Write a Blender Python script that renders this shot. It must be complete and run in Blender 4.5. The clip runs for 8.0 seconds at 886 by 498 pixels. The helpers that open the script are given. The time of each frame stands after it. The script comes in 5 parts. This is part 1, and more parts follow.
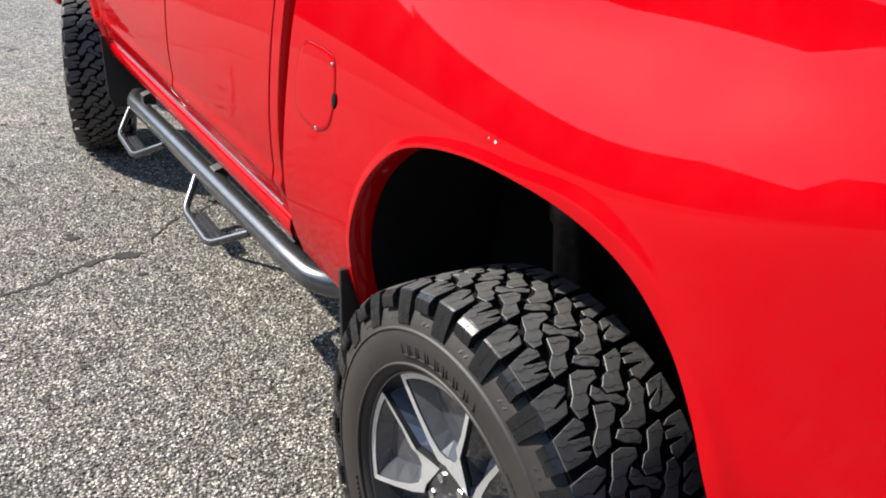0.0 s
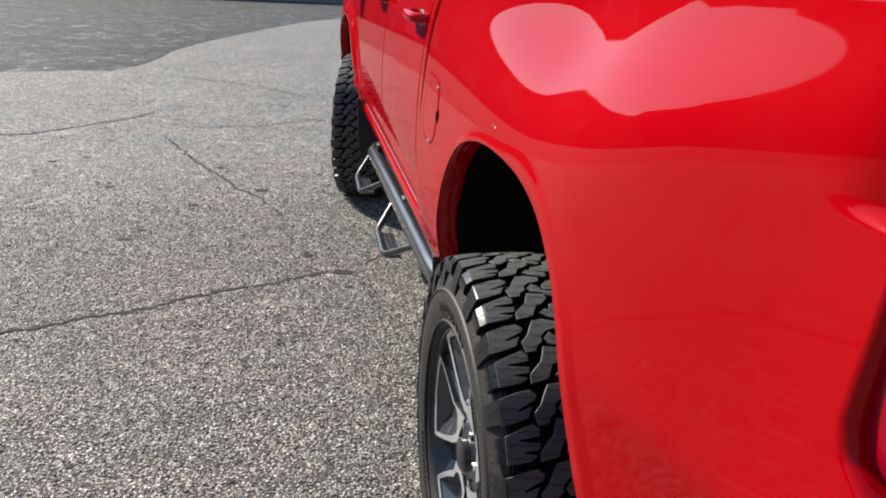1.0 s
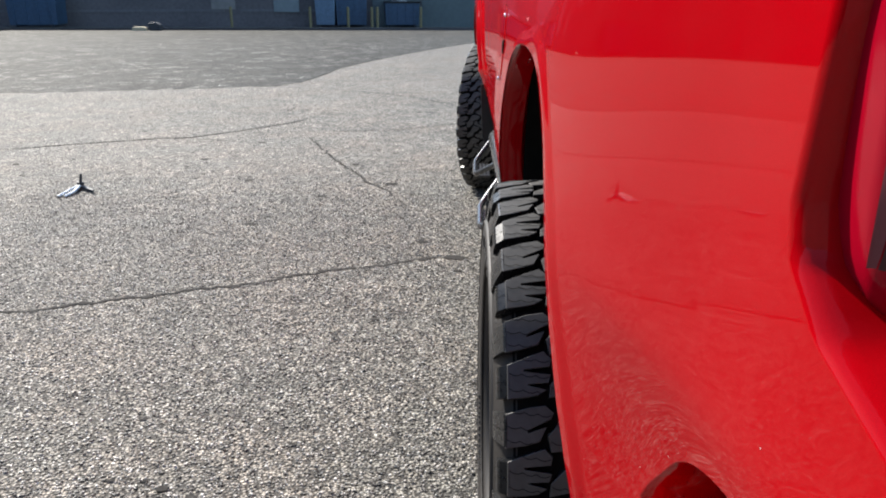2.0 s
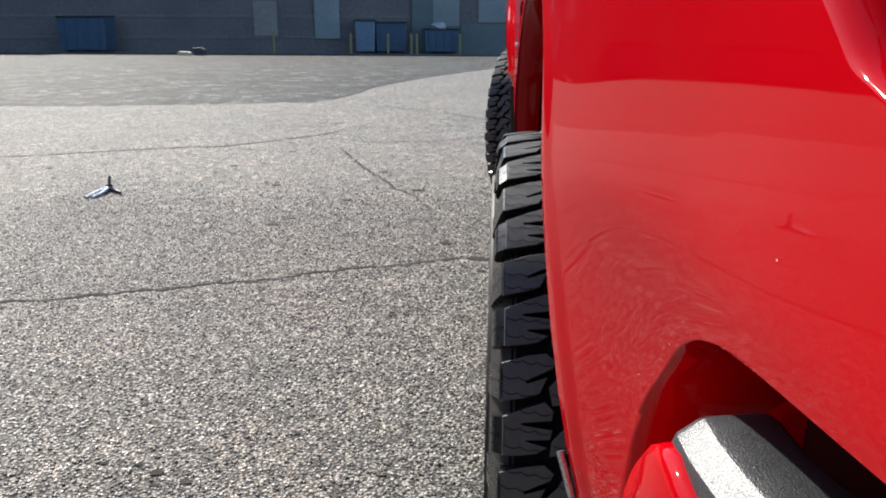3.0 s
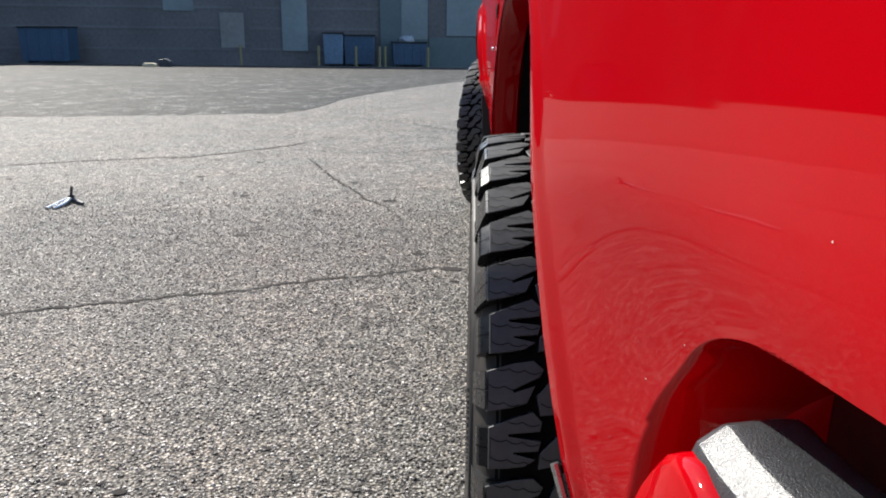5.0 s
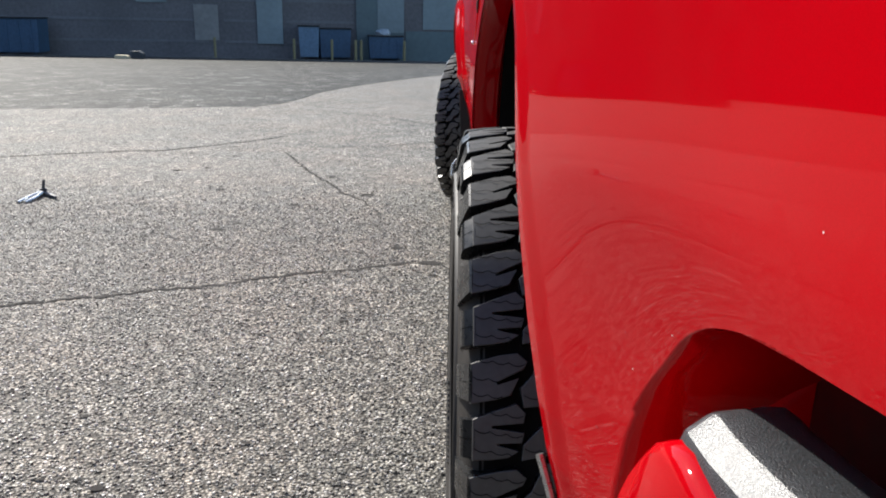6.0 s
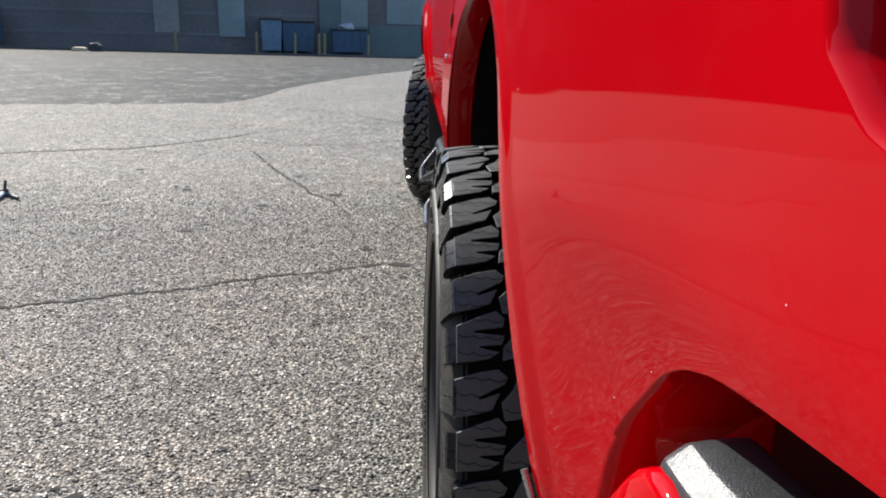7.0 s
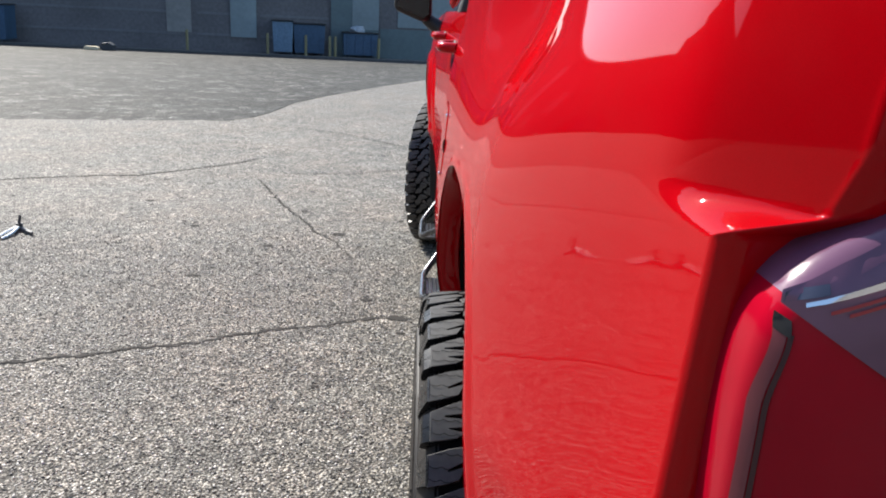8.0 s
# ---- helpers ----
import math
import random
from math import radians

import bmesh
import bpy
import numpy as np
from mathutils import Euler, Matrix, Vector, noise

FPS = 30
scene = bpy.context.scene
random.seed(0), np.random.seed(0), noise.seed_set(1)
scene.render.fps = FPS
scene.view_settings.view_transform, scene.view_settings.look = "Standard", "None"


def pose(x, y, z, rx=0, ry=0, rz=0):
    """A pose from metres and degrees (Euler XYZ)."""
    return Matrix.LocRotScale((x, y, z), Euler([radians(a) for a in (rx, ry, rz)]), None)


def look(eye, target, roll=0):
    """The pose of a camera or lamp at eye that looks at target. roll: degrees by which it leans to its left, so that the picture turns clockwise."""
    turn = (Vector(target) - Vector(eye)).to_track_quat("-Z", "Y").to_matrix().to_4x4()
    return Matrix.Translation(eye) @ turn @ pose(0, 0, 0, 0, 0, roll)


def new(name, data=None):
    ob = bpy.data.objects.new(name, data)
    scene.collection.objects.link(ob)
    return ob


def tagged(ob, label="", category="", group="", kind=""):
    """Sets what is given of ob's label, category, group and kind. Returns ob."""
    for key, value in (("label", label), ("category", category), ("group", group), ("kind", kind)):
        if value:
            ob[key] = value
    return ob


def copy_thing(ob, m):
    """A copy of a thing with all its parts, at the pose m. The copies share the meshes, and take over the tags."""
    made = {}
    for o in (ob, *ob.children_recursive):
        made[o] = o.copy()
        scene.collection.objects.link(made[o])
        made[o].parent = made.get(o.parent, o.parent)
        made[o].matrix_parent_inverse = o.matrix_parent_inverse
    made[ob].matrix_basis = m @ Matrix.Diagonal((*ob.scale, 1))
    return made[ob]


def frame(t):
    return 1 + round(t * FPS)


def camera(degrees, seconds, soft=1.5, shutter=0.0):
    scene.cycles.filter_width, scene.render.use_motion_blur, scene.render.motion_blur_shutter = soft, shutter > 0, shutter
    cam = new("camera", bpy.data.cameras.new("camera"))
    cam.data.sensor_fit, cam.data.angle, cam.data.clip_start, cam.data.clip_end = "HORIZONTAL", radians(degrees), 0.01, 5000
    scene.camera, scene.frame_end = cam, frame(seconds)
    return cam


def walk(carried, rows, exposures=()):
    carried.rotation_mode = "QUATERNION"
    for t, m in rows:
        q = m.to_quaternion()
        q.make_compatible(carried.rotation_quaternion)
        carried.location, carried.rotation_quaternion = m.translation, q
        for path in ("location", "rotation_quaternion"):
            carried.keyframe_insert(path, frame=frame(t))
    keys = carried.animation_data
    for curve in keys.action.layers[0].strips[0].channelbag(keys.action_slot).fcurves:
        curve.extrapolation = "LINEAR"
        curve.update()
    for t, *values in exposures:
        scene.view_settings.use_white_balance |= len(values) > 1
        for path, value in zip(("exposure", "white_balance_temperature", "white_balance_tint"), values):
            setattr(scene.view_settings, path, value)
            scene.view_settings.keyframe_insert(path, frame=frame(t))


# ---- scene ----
cam = camera(59.3, 8.0, soft=1.9)
PATH = [
    (0, (-0.656, -0.856, 1.486), (0.401, 0.598, 0.608), 6.7),
    (0.2, (-0.655, -0.986, 1.492), (0.29, 0.583, 0.69), 6.5),
    (0.5, (-0.561, -1.214, 1.484), (0.182, 0.492, 0.75), 5.9),
    (0.7, (-0.454, -1.336, 1.472), (0.124, 0.441, 0.758), 5.3),
    (1, (-0.335, -1.381, 1.426), (0.058, 0.447, 0.715), 3.5),
    (1.5, (-0.17, -1.346, 1.295), (-0.01, 0.526, 0.61), 1.1),
    (2, (-0.058, -1.294, 1.189), (-0.098, 0.595, 0.53), 0.1),
    (3.5, (-0.002, -1.208, 1.017), (-0.14, 0.705, 0.449), 0.2),
    (4, (-0.021, -1.194, 1.017), (-0.109, 0.724, 0.456), 0.2),
    (5.5, (-0.022, -1.192, 1.018), (-0.06, 0.728, 0.458), 0.8),
    (6, (-0.03, -1.195, 1.017), (-0.024, 0.721, 0.444), 1.1),
    (6.5, (-0.043, -1.209, 1.023), (0.014, 0.703, 0.439), 1.3),
    (7, (-0.055, -1.228, 1.061), (0.043, 0.682, 0.476), 1.7),
    (7.5, (-0.058, -1.235, 1.194), (0.042, 0.677, 0.616), 2.2),
    (8, (-0.028, -1.276, 1.343), (0.054, 0.634, 0.757), 2.9),
]
walk(cam, [(t, look(eye, target, roll)) for t, eye, target, roll in PATH],
     exposures=[(0.0, 1.26), (0.3, 1.11), (0.6, 0.71), (0.8, 0.70), (1.0, 0.87), (1.5, 0.97), (2.2, 0.97), (3.5, 0.94), (6.0, 0.95), (6.5, 0.91), (7.2, 1.04), (8.0, 1.08)])

# world, sun, exposure -------------------------------------------------------
world = bpy.data.worlds.new("world")
scene.world = world
world.use_nodes = True
wn = world.node_tree.nodes
sky = wn.new("ShaderNodeTexSky")
sky.sky_type = "NISHITA"
sky.sun_disc = False
SUN = Vector((-0.83, 1.0, 1.0)).normalized()
sky.sun_elevation = math.asin(SUN.z)
sky.sun_rotation = math.atan2(SUN.x, SUN.y)
sky.air_density, sky.dust_density, sky.ozone_density = 1.0, 0.6, 2.0
wn["Background"].inputs["Strength"].default_value = 0.14
world.node_tree.links.new(sky.outputs[0], wn["Background"].inputs["Color"])
sun = new("sun", bpy.data.lights.new("sun", "SUN"))
sun.data.energy, sun.data.angle, sun.data.color = 5.0, radians(0.53), (1.0, 0.945, 0.855)
sun.matrix_world = look(SUN * 50, (0, 0, 0))


# materials ------------------------------------------------------------------
def material(name):
    m = bpy.data.materials.new(name)
    m.use_nodes = True
    return m, m.node_tree.nodes, m.node_tree.links, m.node_tree.nodes["Principled BSDF"]


def node(nodes, kind, **values):
    n = nodes.new(kind)
    for k, v in values.items():
        n.inputs[k].default_value = v
    return n


def ramp(nodes, links, source, *stops):
    r = nodes.new("ShaderNodeValToRGB")
    e = r.color_ramp.elements
    while len(e) < len(stops):
        e.new(0.5)
    for el, (p, c) in zip(e, stops):
        el.position, el.color = p, (*c, 1) if len(c) == 3 else c
    links.new(source, r.inputs[0])
    return r


def coords(nodes, links, where="Object"):
    return nodes.new("ShaderNodeTexCoord").outputs[where]


def mix(nodes, links, fac, a, b, blend="MIX"):
    m = nodes.new("ShaderNodeMix")
    m.data_type, m.blend_type = "RGBA", blend
    for sock, v in ((m.inputs[0], fac), (m.inputs[6], a), (m.inputs[7], b)):
        if hasattr(v, "is_output"):
            links.new(v, sock)
        elif isinstance(v, (int, float)):
            sock.default_value = v
        else:
            sock.default_value = (*v, 1)
    return m.outputs[2]


def bump(nodes, links, height, strength, distance, bsdf):
    b = node(nodes, "ShaderNodeBump", Strength=strength, Distance=distance)
    links.new(height, b.inputs["Height"])
    links.new(b.outputs[0], bsdf.inputs["Normal"])
    return b


def plain(name, color, rough, metal=0.0, grain=0.0, scale=60.0, relief=0.0, spread=0.15, coat=0.0):
    """A surface with its colour varied at two scales and a fine relief."""
    m, n, l, p = material(name)
    c = coords(n, l)
    big = node(n, "ShaderNodeTexNoise", Scale=scale * 0.06, Detail=4.0)
    fine = node(n, "ShaderNodeTexNoise", Scale=scale, Detail=6.0)
    l.new(c, big.inputs["Vector"]), l.new(c, fine.inputs["Vector"])
    lo = tuple(v * (1 - spread) for v in color)
    hi = tuple(min(1, v * (1 + spread)) for v in color)
    a = ramp(n, l, big.outputs[0], (0.3, lo), (0.7, hi)).outputs[0]
    b = ramp(n, l, fine.outputs[0], (0.3, (1 - grain,) * 3), (0.7, (1, 1, 1))).outputs[0]
    l.new(mix(n, l, 1.0, a, b, "MULTIPLY"), p.inputs["Base Color"])
    r = node(n, "ShaderNodeMapRange")
    r.inputs[3].default_value, r.inputs[4].default_value = max(0.02, rough - 0.08), min(1, rough + 0.08)
    l.new(fine.outputs[0], r.inputs[0]), l.new(r.outputs[0], p.inputs["Roughness"])
    p.inputs["Metallic"].default_value = metal
    p.inputs["Coat Weight"].default_value = coat
    if relief:
        bump(n, l, fine.outputs[0], 0.4, relief, p)
    return m


def red_paint():
    """Solid red under a clear coat, with a little dust and grit."""
    m, n, l, p = material("red_paint")
    c = coords(n, l)
    flake = node(n, "ShaderNodeTexVoronoi", Scale=2200.0)
    dust = node(n, "ShaderNodeTexNoise", Scale=7.0, Detail=8.0, Roughness=0.65)
    speck = node(n, "ShaderNodeTexVoronoi", Scale=42.0, Randomness=1.0)
    peel = node(n, "ShaderNodeTexNoise", Scale=160.0, Detail=2.0)
    for x in (flake, dust, speck, peel):
        l.new(c, x.inputs["Vector"])
    base = ramp(n, l, flake.outputs["Color"], (0.0, (0.305, 0.0003, 0.0028)), (1.0, (0.367, 0.0004, 0.0036))).outputs[0]
    film = ramp(n, l, dust.outputs[0], (0.45, (0, 0, 0)), (0.85, (0.012, 0.012, 0.012))).outputs[0]
    col = mix(n, l, film, base, (0.42, 0.30, 0.26))
    spot = ramp(n, l, speck.outputs["Distance"], (0.0, (1, 1, 1)), (0.022, (1, 1, 1)), (0.034, (0, 0, 0))).outputs[0]
    pick = ramp(n, l, speck.outputs["Color"], (0.90, (0, 0, 0)), (0.92, (0.5, 0.5, 0.5))).outputs[0]
    grit = mix(n, l, 1.0, spot, pick, "MULTIPLY")
    l.new(mix(n, l, grit, col, (0.55, 0.42, 0.38)), p.inputs["Base Color"])
    p.inputs["Roughness"].default_value = 0.6
    p.inputs["Specular IOR Level"].default_value = 0.0
    p.inputs["Coat Weight"].default_value = 0.62
    p.inputs["Coat IOR"].default_value = 1.37
    l.new(ramp(n, l, dust.outputs[0], (0.3, (0.026,) * 3), (0.8, (0.045,) * 3)).outputs[0], p.inputs["Coat Roughness"])
    b = node(n, "ShaderNodeBump", Strength=0.0035, Distance=0.0005)
    l.new(peel.outputs[0], b.inputs["Height"]), l.new(b.outputs[0], p.inputs["Coat Normal"])
    return m


def asphalt(name, dark, light, stones, patchy):
    """Worn asphalt: pale stone chips in a dark binder, with large stains."""
    m, n, l, p = material(name)
    c = coords(n, l)
    warp = node(n, "ShaderNodeTexNoise", Scale=90.0, Detail=2.0)
    l.new(c, warp.inputs["Vector"])
    off = n.new("ShaderNodeVectorMath")
    off.operation = "MULTIPLY_ADD"
    l.new(warp.outputs["Color"], off.inputs[0])
    off.inputs[1].default_value = (0.006, 0.006, 0.006)
    l.new(c, off.inputs[2])
    chip = node(n, "ShaderNodeTexVoronoi", Scale=stones)
    small = node(n, "ShaderNodeTexVoronoi", Scale=stones * 0.55)
    big = node(n, "ShaderNodeTexNoise", Scale=0.8, Detail=7.0, Roughness=0.62)
    mid = node(n, "ShaderNodeTexNoise", Scale=9.0, Detail=5.0)
    l.new(off.outputs[0], chip.inputs["Vector"]), l.new(off.outputs[0], small.inputs["Vector"])
    l.new(c, big.inputs["Vector"]), l.new(c, mid.inputs["Vector"])
    tone = ramp(n, l, chip.outputs["Color"], (0.05, dark), (0.45, tuple((a + b) / 2 for a, b in zip(dark, light))), (0.8, light), (0.97, tuple(min(1, v * 1.7) for v in light)))
    tone2 = ramp(n, l, small.outputs["Color"], (0.1, dark), (0.55, tuple(v * 0.62 for v in light)), (0.93, light), (0.97, tuple(min(0.8, v * 1.5) for v in light)))
    col = mix(n, l, 0.5, tone.outputs[0], tone2.outputs[0])
    edge = ramp(n, l, chip.outputs["Distance"], (0.28, (1, 1, 1)), (0.62, (0.12, 0.11, 0.10)))
    col = mix(n, l, 1.0, col, edge.outputs[0], "MULTIPLY")
    stain = ramp(n, l, big.outputs[0], (0.3, (1 - patchy,) * 3), (0.7, (1.0, 1.0, 1.0)))
    col = mix(n, l, 1.0, col, stain.outputs[0], "MULTIPLY")
    fleck = ramp(n, l, mid.outputs[0], (0.3, (0.82, 0.81, 0.80)), (0.65, (1, 1, 1)))
    return m, n, l, p, c, chip, tone2, mix(n, l, 1.0, col, fleck.outputs[0], "MULTIPLY")


def finish_asphalt(parts, clump, low, high):
    """Clumps of paler and darker stone, the brightest painted as glints; gloss and relief."""
    m, n, l, p, c, chip, tone2, col = parts
    lump = node(n, "ShaderNodeTexVoronoi", Scale=clump)
    haze = node(n, "ShaderNodeTexNoise", Scale=clump * 0.45, Detail=4.0, Roughness=0.7)
    l.new(c, lump.inputs["Vector"]), l.new(c, haze.inputs["Vector"])
    a = ramp(n, l, lump.outputs["Color"], (0.0, (0.30,) * 3), (0.10, (0.45,) * 3), (0.14, (0.92,) * 3), (0.6, (1.03,) * 3), (0.95, (high,) * 3)).outputs[0]
    h2 = ramp(n, l, haze.outputs[0], (0.35, (low,) * 3), (0.65, (1.15,) * 3)).outputs[0]
    wide = node(n, "ShaderNodeTexNoise", Scale=clump * 0.10, Detail=5.0, Roughness=0.75)
    l.new(c, wide.inputs["Vector"])
    h3 = ramp(n, l, wide.outputs[0], (0.35, (0.5 + low / 2,) * 3), (0.65, (1.1,) * 3)).outputs[0]
    h2 = mix(n, l, 1.0, h2, h3, "MULTIPLY")
    rust = node(n, "ShaderNodeTexNoise", Scale=1.7, Detail=6.0, Roughness=0.7)
    l.new(c, rust.inputs["Vector"])
    tint = ramp(n, l, rust.outputs[0], (0.40, (0.96, 0.975, 0.95)), (0.62, (1.03, 0.96, 0.90))).outputs[0]
    h2 = mix(n, l, 1.0, h2, tint, "MULTIPLY")
    l.new(mix(n, l, 1.0, mix(n, l, 1.0, col, a, "MULTIPLY"), h2, "MULTIPLY"), p.inputs["Base Color"])
    rr = ramp(n, l, chip.outputs["Color"], (0.0, (0.92,) * 3), (1.0, (0.64,) * 3))
    l.new(rr.outputs[0], p.inputs["Roughness"])
    p.inputs["Specular IOR Level"].default_value = 0.5
    h = n.new("ShaderNodeMath")
    h.operation = "MULTIPLY_ADD"
    l.new(chip.outputs["Distance"], h.inputs[0])
    h.inputs[1].default_value = -1.0
    l.new(tone2.outputs[0], h.inputs[2])
    bump(n, l, h.outputs[0], 1.0, 0.007, p)
    return m


RED = red_paint()
ASPHALT = finish_asphalt(asphalt("asphalt", (0.045, 0.041, 0.037), (0.70, 0.66, 0.585), 105.0, 0.25), 34.0, 0.70, 1.6)
OLD_ASPHALT = finish_asphalt(asphalt("old_asphalt", (0.024, 0.025, 0.024), (0.195, 0.202, 0.190), 45.0, 0.5), 7.0, 0.34, 4.2)
TAR = plain("crack_tar", (0.060, 0.056, 0.052), 0.92, grain=0.5, scale=80, relief=0.003)
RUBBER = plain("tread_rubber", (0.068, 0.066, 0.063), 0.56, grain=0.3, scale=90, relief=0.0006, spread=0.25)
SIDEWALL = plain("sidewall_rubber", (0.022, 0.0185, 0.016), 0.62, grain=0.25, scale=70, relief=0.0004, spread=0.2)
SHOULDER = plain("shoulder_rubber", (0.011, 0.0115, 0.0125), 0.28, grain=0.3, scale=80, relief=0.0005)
BLACK = plain("black_plastic", (0.012, 0.012, 0.013), 0.5, grain=0.3, scale=200, relief=0.0005)
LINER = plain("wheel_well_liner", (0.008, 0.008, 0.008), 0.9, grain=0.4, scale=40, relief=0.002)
TEXTURED = plain("textured_step_pad", (0.034, 0.039, 0.044), 0.33, grain=0.7, scale=900, relief=0.0014)
STEEL = plain("brushed_steel", (0.55, 0.56, 0.57), 0.28, metal=1.0, grain=0.15, scale=120, relief=0.0002)
TUBE = plain("dark_satin_metal", (0.13, 0.133, 0.138), 0.25, metal=0.85, grain=0.06, scale=300)
MACHINED = plain("machined_alloy", (0.72, 0.73, 0.74), 0.34, metal=0.75, grain=0.1, scale=150)
GREY_ALLOY = plain("grey_painted_alloy", (0.022, 0.022, 0.024), 0.32, metal=0.2, grain=0.1, scale=100, coat=0.5)
POCKET = plain("dark_spoke_pocket", (0.045, 0.048, 0.055), 0.22, grain=0.1, scale=100, coat=0.6)
CHANNEL = plain("dark_blue_channel", (0.022, 0.028, 0.042), 0.2, grain=0.1, scale=100, coat=0.6)
IRON = plain("brake_iron", (0.12, 0.11, 0.10), 0.5, metal=0.8, grain=0.4, scale=60)
CHROME = plain("chrome", (0.8, 0.8, 0.8), 0.06, metal=1.0)


def glass(name, color, rough=0.0, through_light=1.0):
    m, n, l, p = material(name)
    p.inputs["Base Color"].default_value = (*color, 1)
    p.inputs["Roughness"].default_value = rough
    p.inputs["Transmission Weight"].default_value = through_light
    p.inputs["IOR"].default_value = 1.5
    return m


# body red made darker, with the shade of the rear recess in its colour
INNER = plain("shaded_recess_red", (0.075, 0.003, 0.005), 0.6, grain=0.3, scale=60)
DARK_GLASS = glass("tinted_glass", (0.03, 0.035, 0.035), 0.0, 0.6)
LENS = plain("red_lens", (0.28, 0.0013, 0.012), 0.12, spread=0.3, scale=80)
for dull, level in ((LENS, 0.18), (SHOULDER, 0.28), (RUBBER, 0.6), (TAR, 0.1), (INNER, 0.15), (TEXTURED, 0.78), (OLD_ASPHALT, 0.2), (LINER, 0.1)):
    dull.node_tree.nodes["Principled BSDF"].inputs["Specular IOR Level"].default_value = level
CLEAR = plain("clear_lens", (0.13, 0.055, 0.10), 0.15, metal=0.0, coat=0.4, spread=0.3, scale=160)
STRIP = plain("pale_lamp_strip", (0.15, 0.030, 0.040), 0.45, coat=0.1)
CHIP = plain("pale_primer", (0.55, 0.50, 0.48), 0.6)
DIM_STRIP = plain("olive_gasket", (0.045, 0.010, 0.012), 0.6)
LAMP_BLUE = plain("blue_grey_reflector", (0.045, 0.05, 0.085), 0.25, coat=0.3)
LAMP_RED = plain("lamp_red_reflector", (0.32, 0.005, 0.015), 0.25, coat=0.6)


# mesh helpers ---------------------------------------------------------------
def part(name, bm, mat, parent=None, label="", smooth=None, kind=""):
    """Links a bmesh as one mesh object under a thing or a part. smooth: the angle in degrees past which edges stay sharp."""
    bmesh.ops.recalc_face_normals(bm, faces=bm.faces[:])
    me = bpy.data.meshes.new(name)
    if smooth is not None:
        lim = radians(smooth)
        for f in bm.faces:
            f.smooth = True
        for e in bm.edges:
            if len(e.link_faces) == 2 and e.calc_face_angle(0) > lim:
                e.smooth = False
    bm.to_mesh(me)
    bm.free()
    me.materials.append(mat)
    ob = new(name, me)
    ob.parent = parent
    return tagged(ob, label, kind=kind)


def thing(name, label, category, at=(0, 0, 0), group="", kind=""):
    ob = new(name)
    ob.location = at
    ob.empty_display_size = 0.1
    return tagged(ob, label, category, group, kind)


def box(x0, x1, y0, y1, z0, z1, bevel=0.0, segments=2, bm=None):
    own = bmesh.new()
    bmesh.ops.create_cube(own, size=1.0)
    for v in own.verts:
        v.co = Vector((x0 + (v.co.x + 0.5) * (x1 - x0), y0 + (v.co.y + 0.5) * (y1 - y0), z0 + (v.co.z + 0.5) * (z1 - z0)))
    if bevel:
        bmesh.ops.bevel(own, geom=own.edges[:], offset=bevel, segments=segments, affect="EDGES", profile=0.6)
    if bm is None:
        return own
    me = bpy.data.meshes.new("tmp")
    own.to_mesh(me)
    own.free()
    bm.from_mesh(me)
    bpy.data.meshes.remove(me)
    return bm


def sheet(rows, close_u=False, close_v=False, bm=None):
    """A surface over rows of points."""
    bm = bm or bmesh.new()
    vs = [[bm.verts.new(p) for p in row] for row in rows]
    nu, nv = len(vs), len(vs[0])
    for i in range(nu if close_u else nu - 1):
        for j in range(nv if close_v else nv - 1):
            a, b, c, d = vs[i][j], vs[(i + 1) % nu][j], vs[(i + 1) % nu][(j + 1) % nv], vs[i][(j + 1) % nv]
            if len({a, b, c, d}) == 4:
                bm.faces.new((a, b, c, d))
    return bm


def revolve(profile, n=96, axis_x=True, closed=False, bm=None):
    """A ring about the x axis from (x, radius) pairs."""
    rows = []
    for i in range(n):
        a = 2 * math.pi * i / n
        rows.append([(x, r * math.sin(a), r * math.cos(a)) for x, r in profile])
    return sheet(rows, close_u=True, close_v=closed, bm=bm)


def tube(path, radius, n=16, bm=None, caps=True):
    """A round bar along a path; radius may be a list."""
    pts = [Vector(p) for p in path]
    rows = []
    up = Vector((0, 0, 1))
    for i, p in enumerate(pts):
        d = (pts[min(i + 1, len(pts) - 1)] - pts[max(i - 1, 0)]).normalized()
        side = d.cross(up)
        side = side.normalized() if side.length > 1e-4 else Vector((1, 0, 0))
        top = side.cross(d)
        r = radius[i] if isinstance(radius, (list, tuple)) else radius
        rows.append([p + side * (r * math.cos(2 * math.pi * k / n)) + top * (r * math.sin(2 * math.pi * k / n)) for k in range(n)])
    bm = bm or bmesh.new()
    first = len(bm.verts)
    sheet(rows, close_v=True, bm=bm)
    bm.verts.ensure_lookup_table()
    if caps:
        bm.faces.new([bm.verts[first + k] for k in range(n)])
        bm.faces.new([bm.verts[first + (len(rows) - 1) * n + k] for k in reversed(range(n))])
    return bm


def rounded_path(points, radius, n=6):
    """A polyline with its corners rounded off."""
    pts = [Vector(p) for p in points]
    out = [pts[0]]
    for a, b, c in zip(pts, pts[1:], pts[2:]):
        u, w = (a - b), (c - b)
        r = min(radius, u.length * 0.45, w.length * 0.45)
        p, q = b + u.normalized() * r, b + w.normalized() * r
        for k in range(n + 1):
            t = k / n
            out.append(p * (1 - t) ** 2 + b * 2 * t * (1 - t) + q * t * t)
    return out + [pts[-1]]


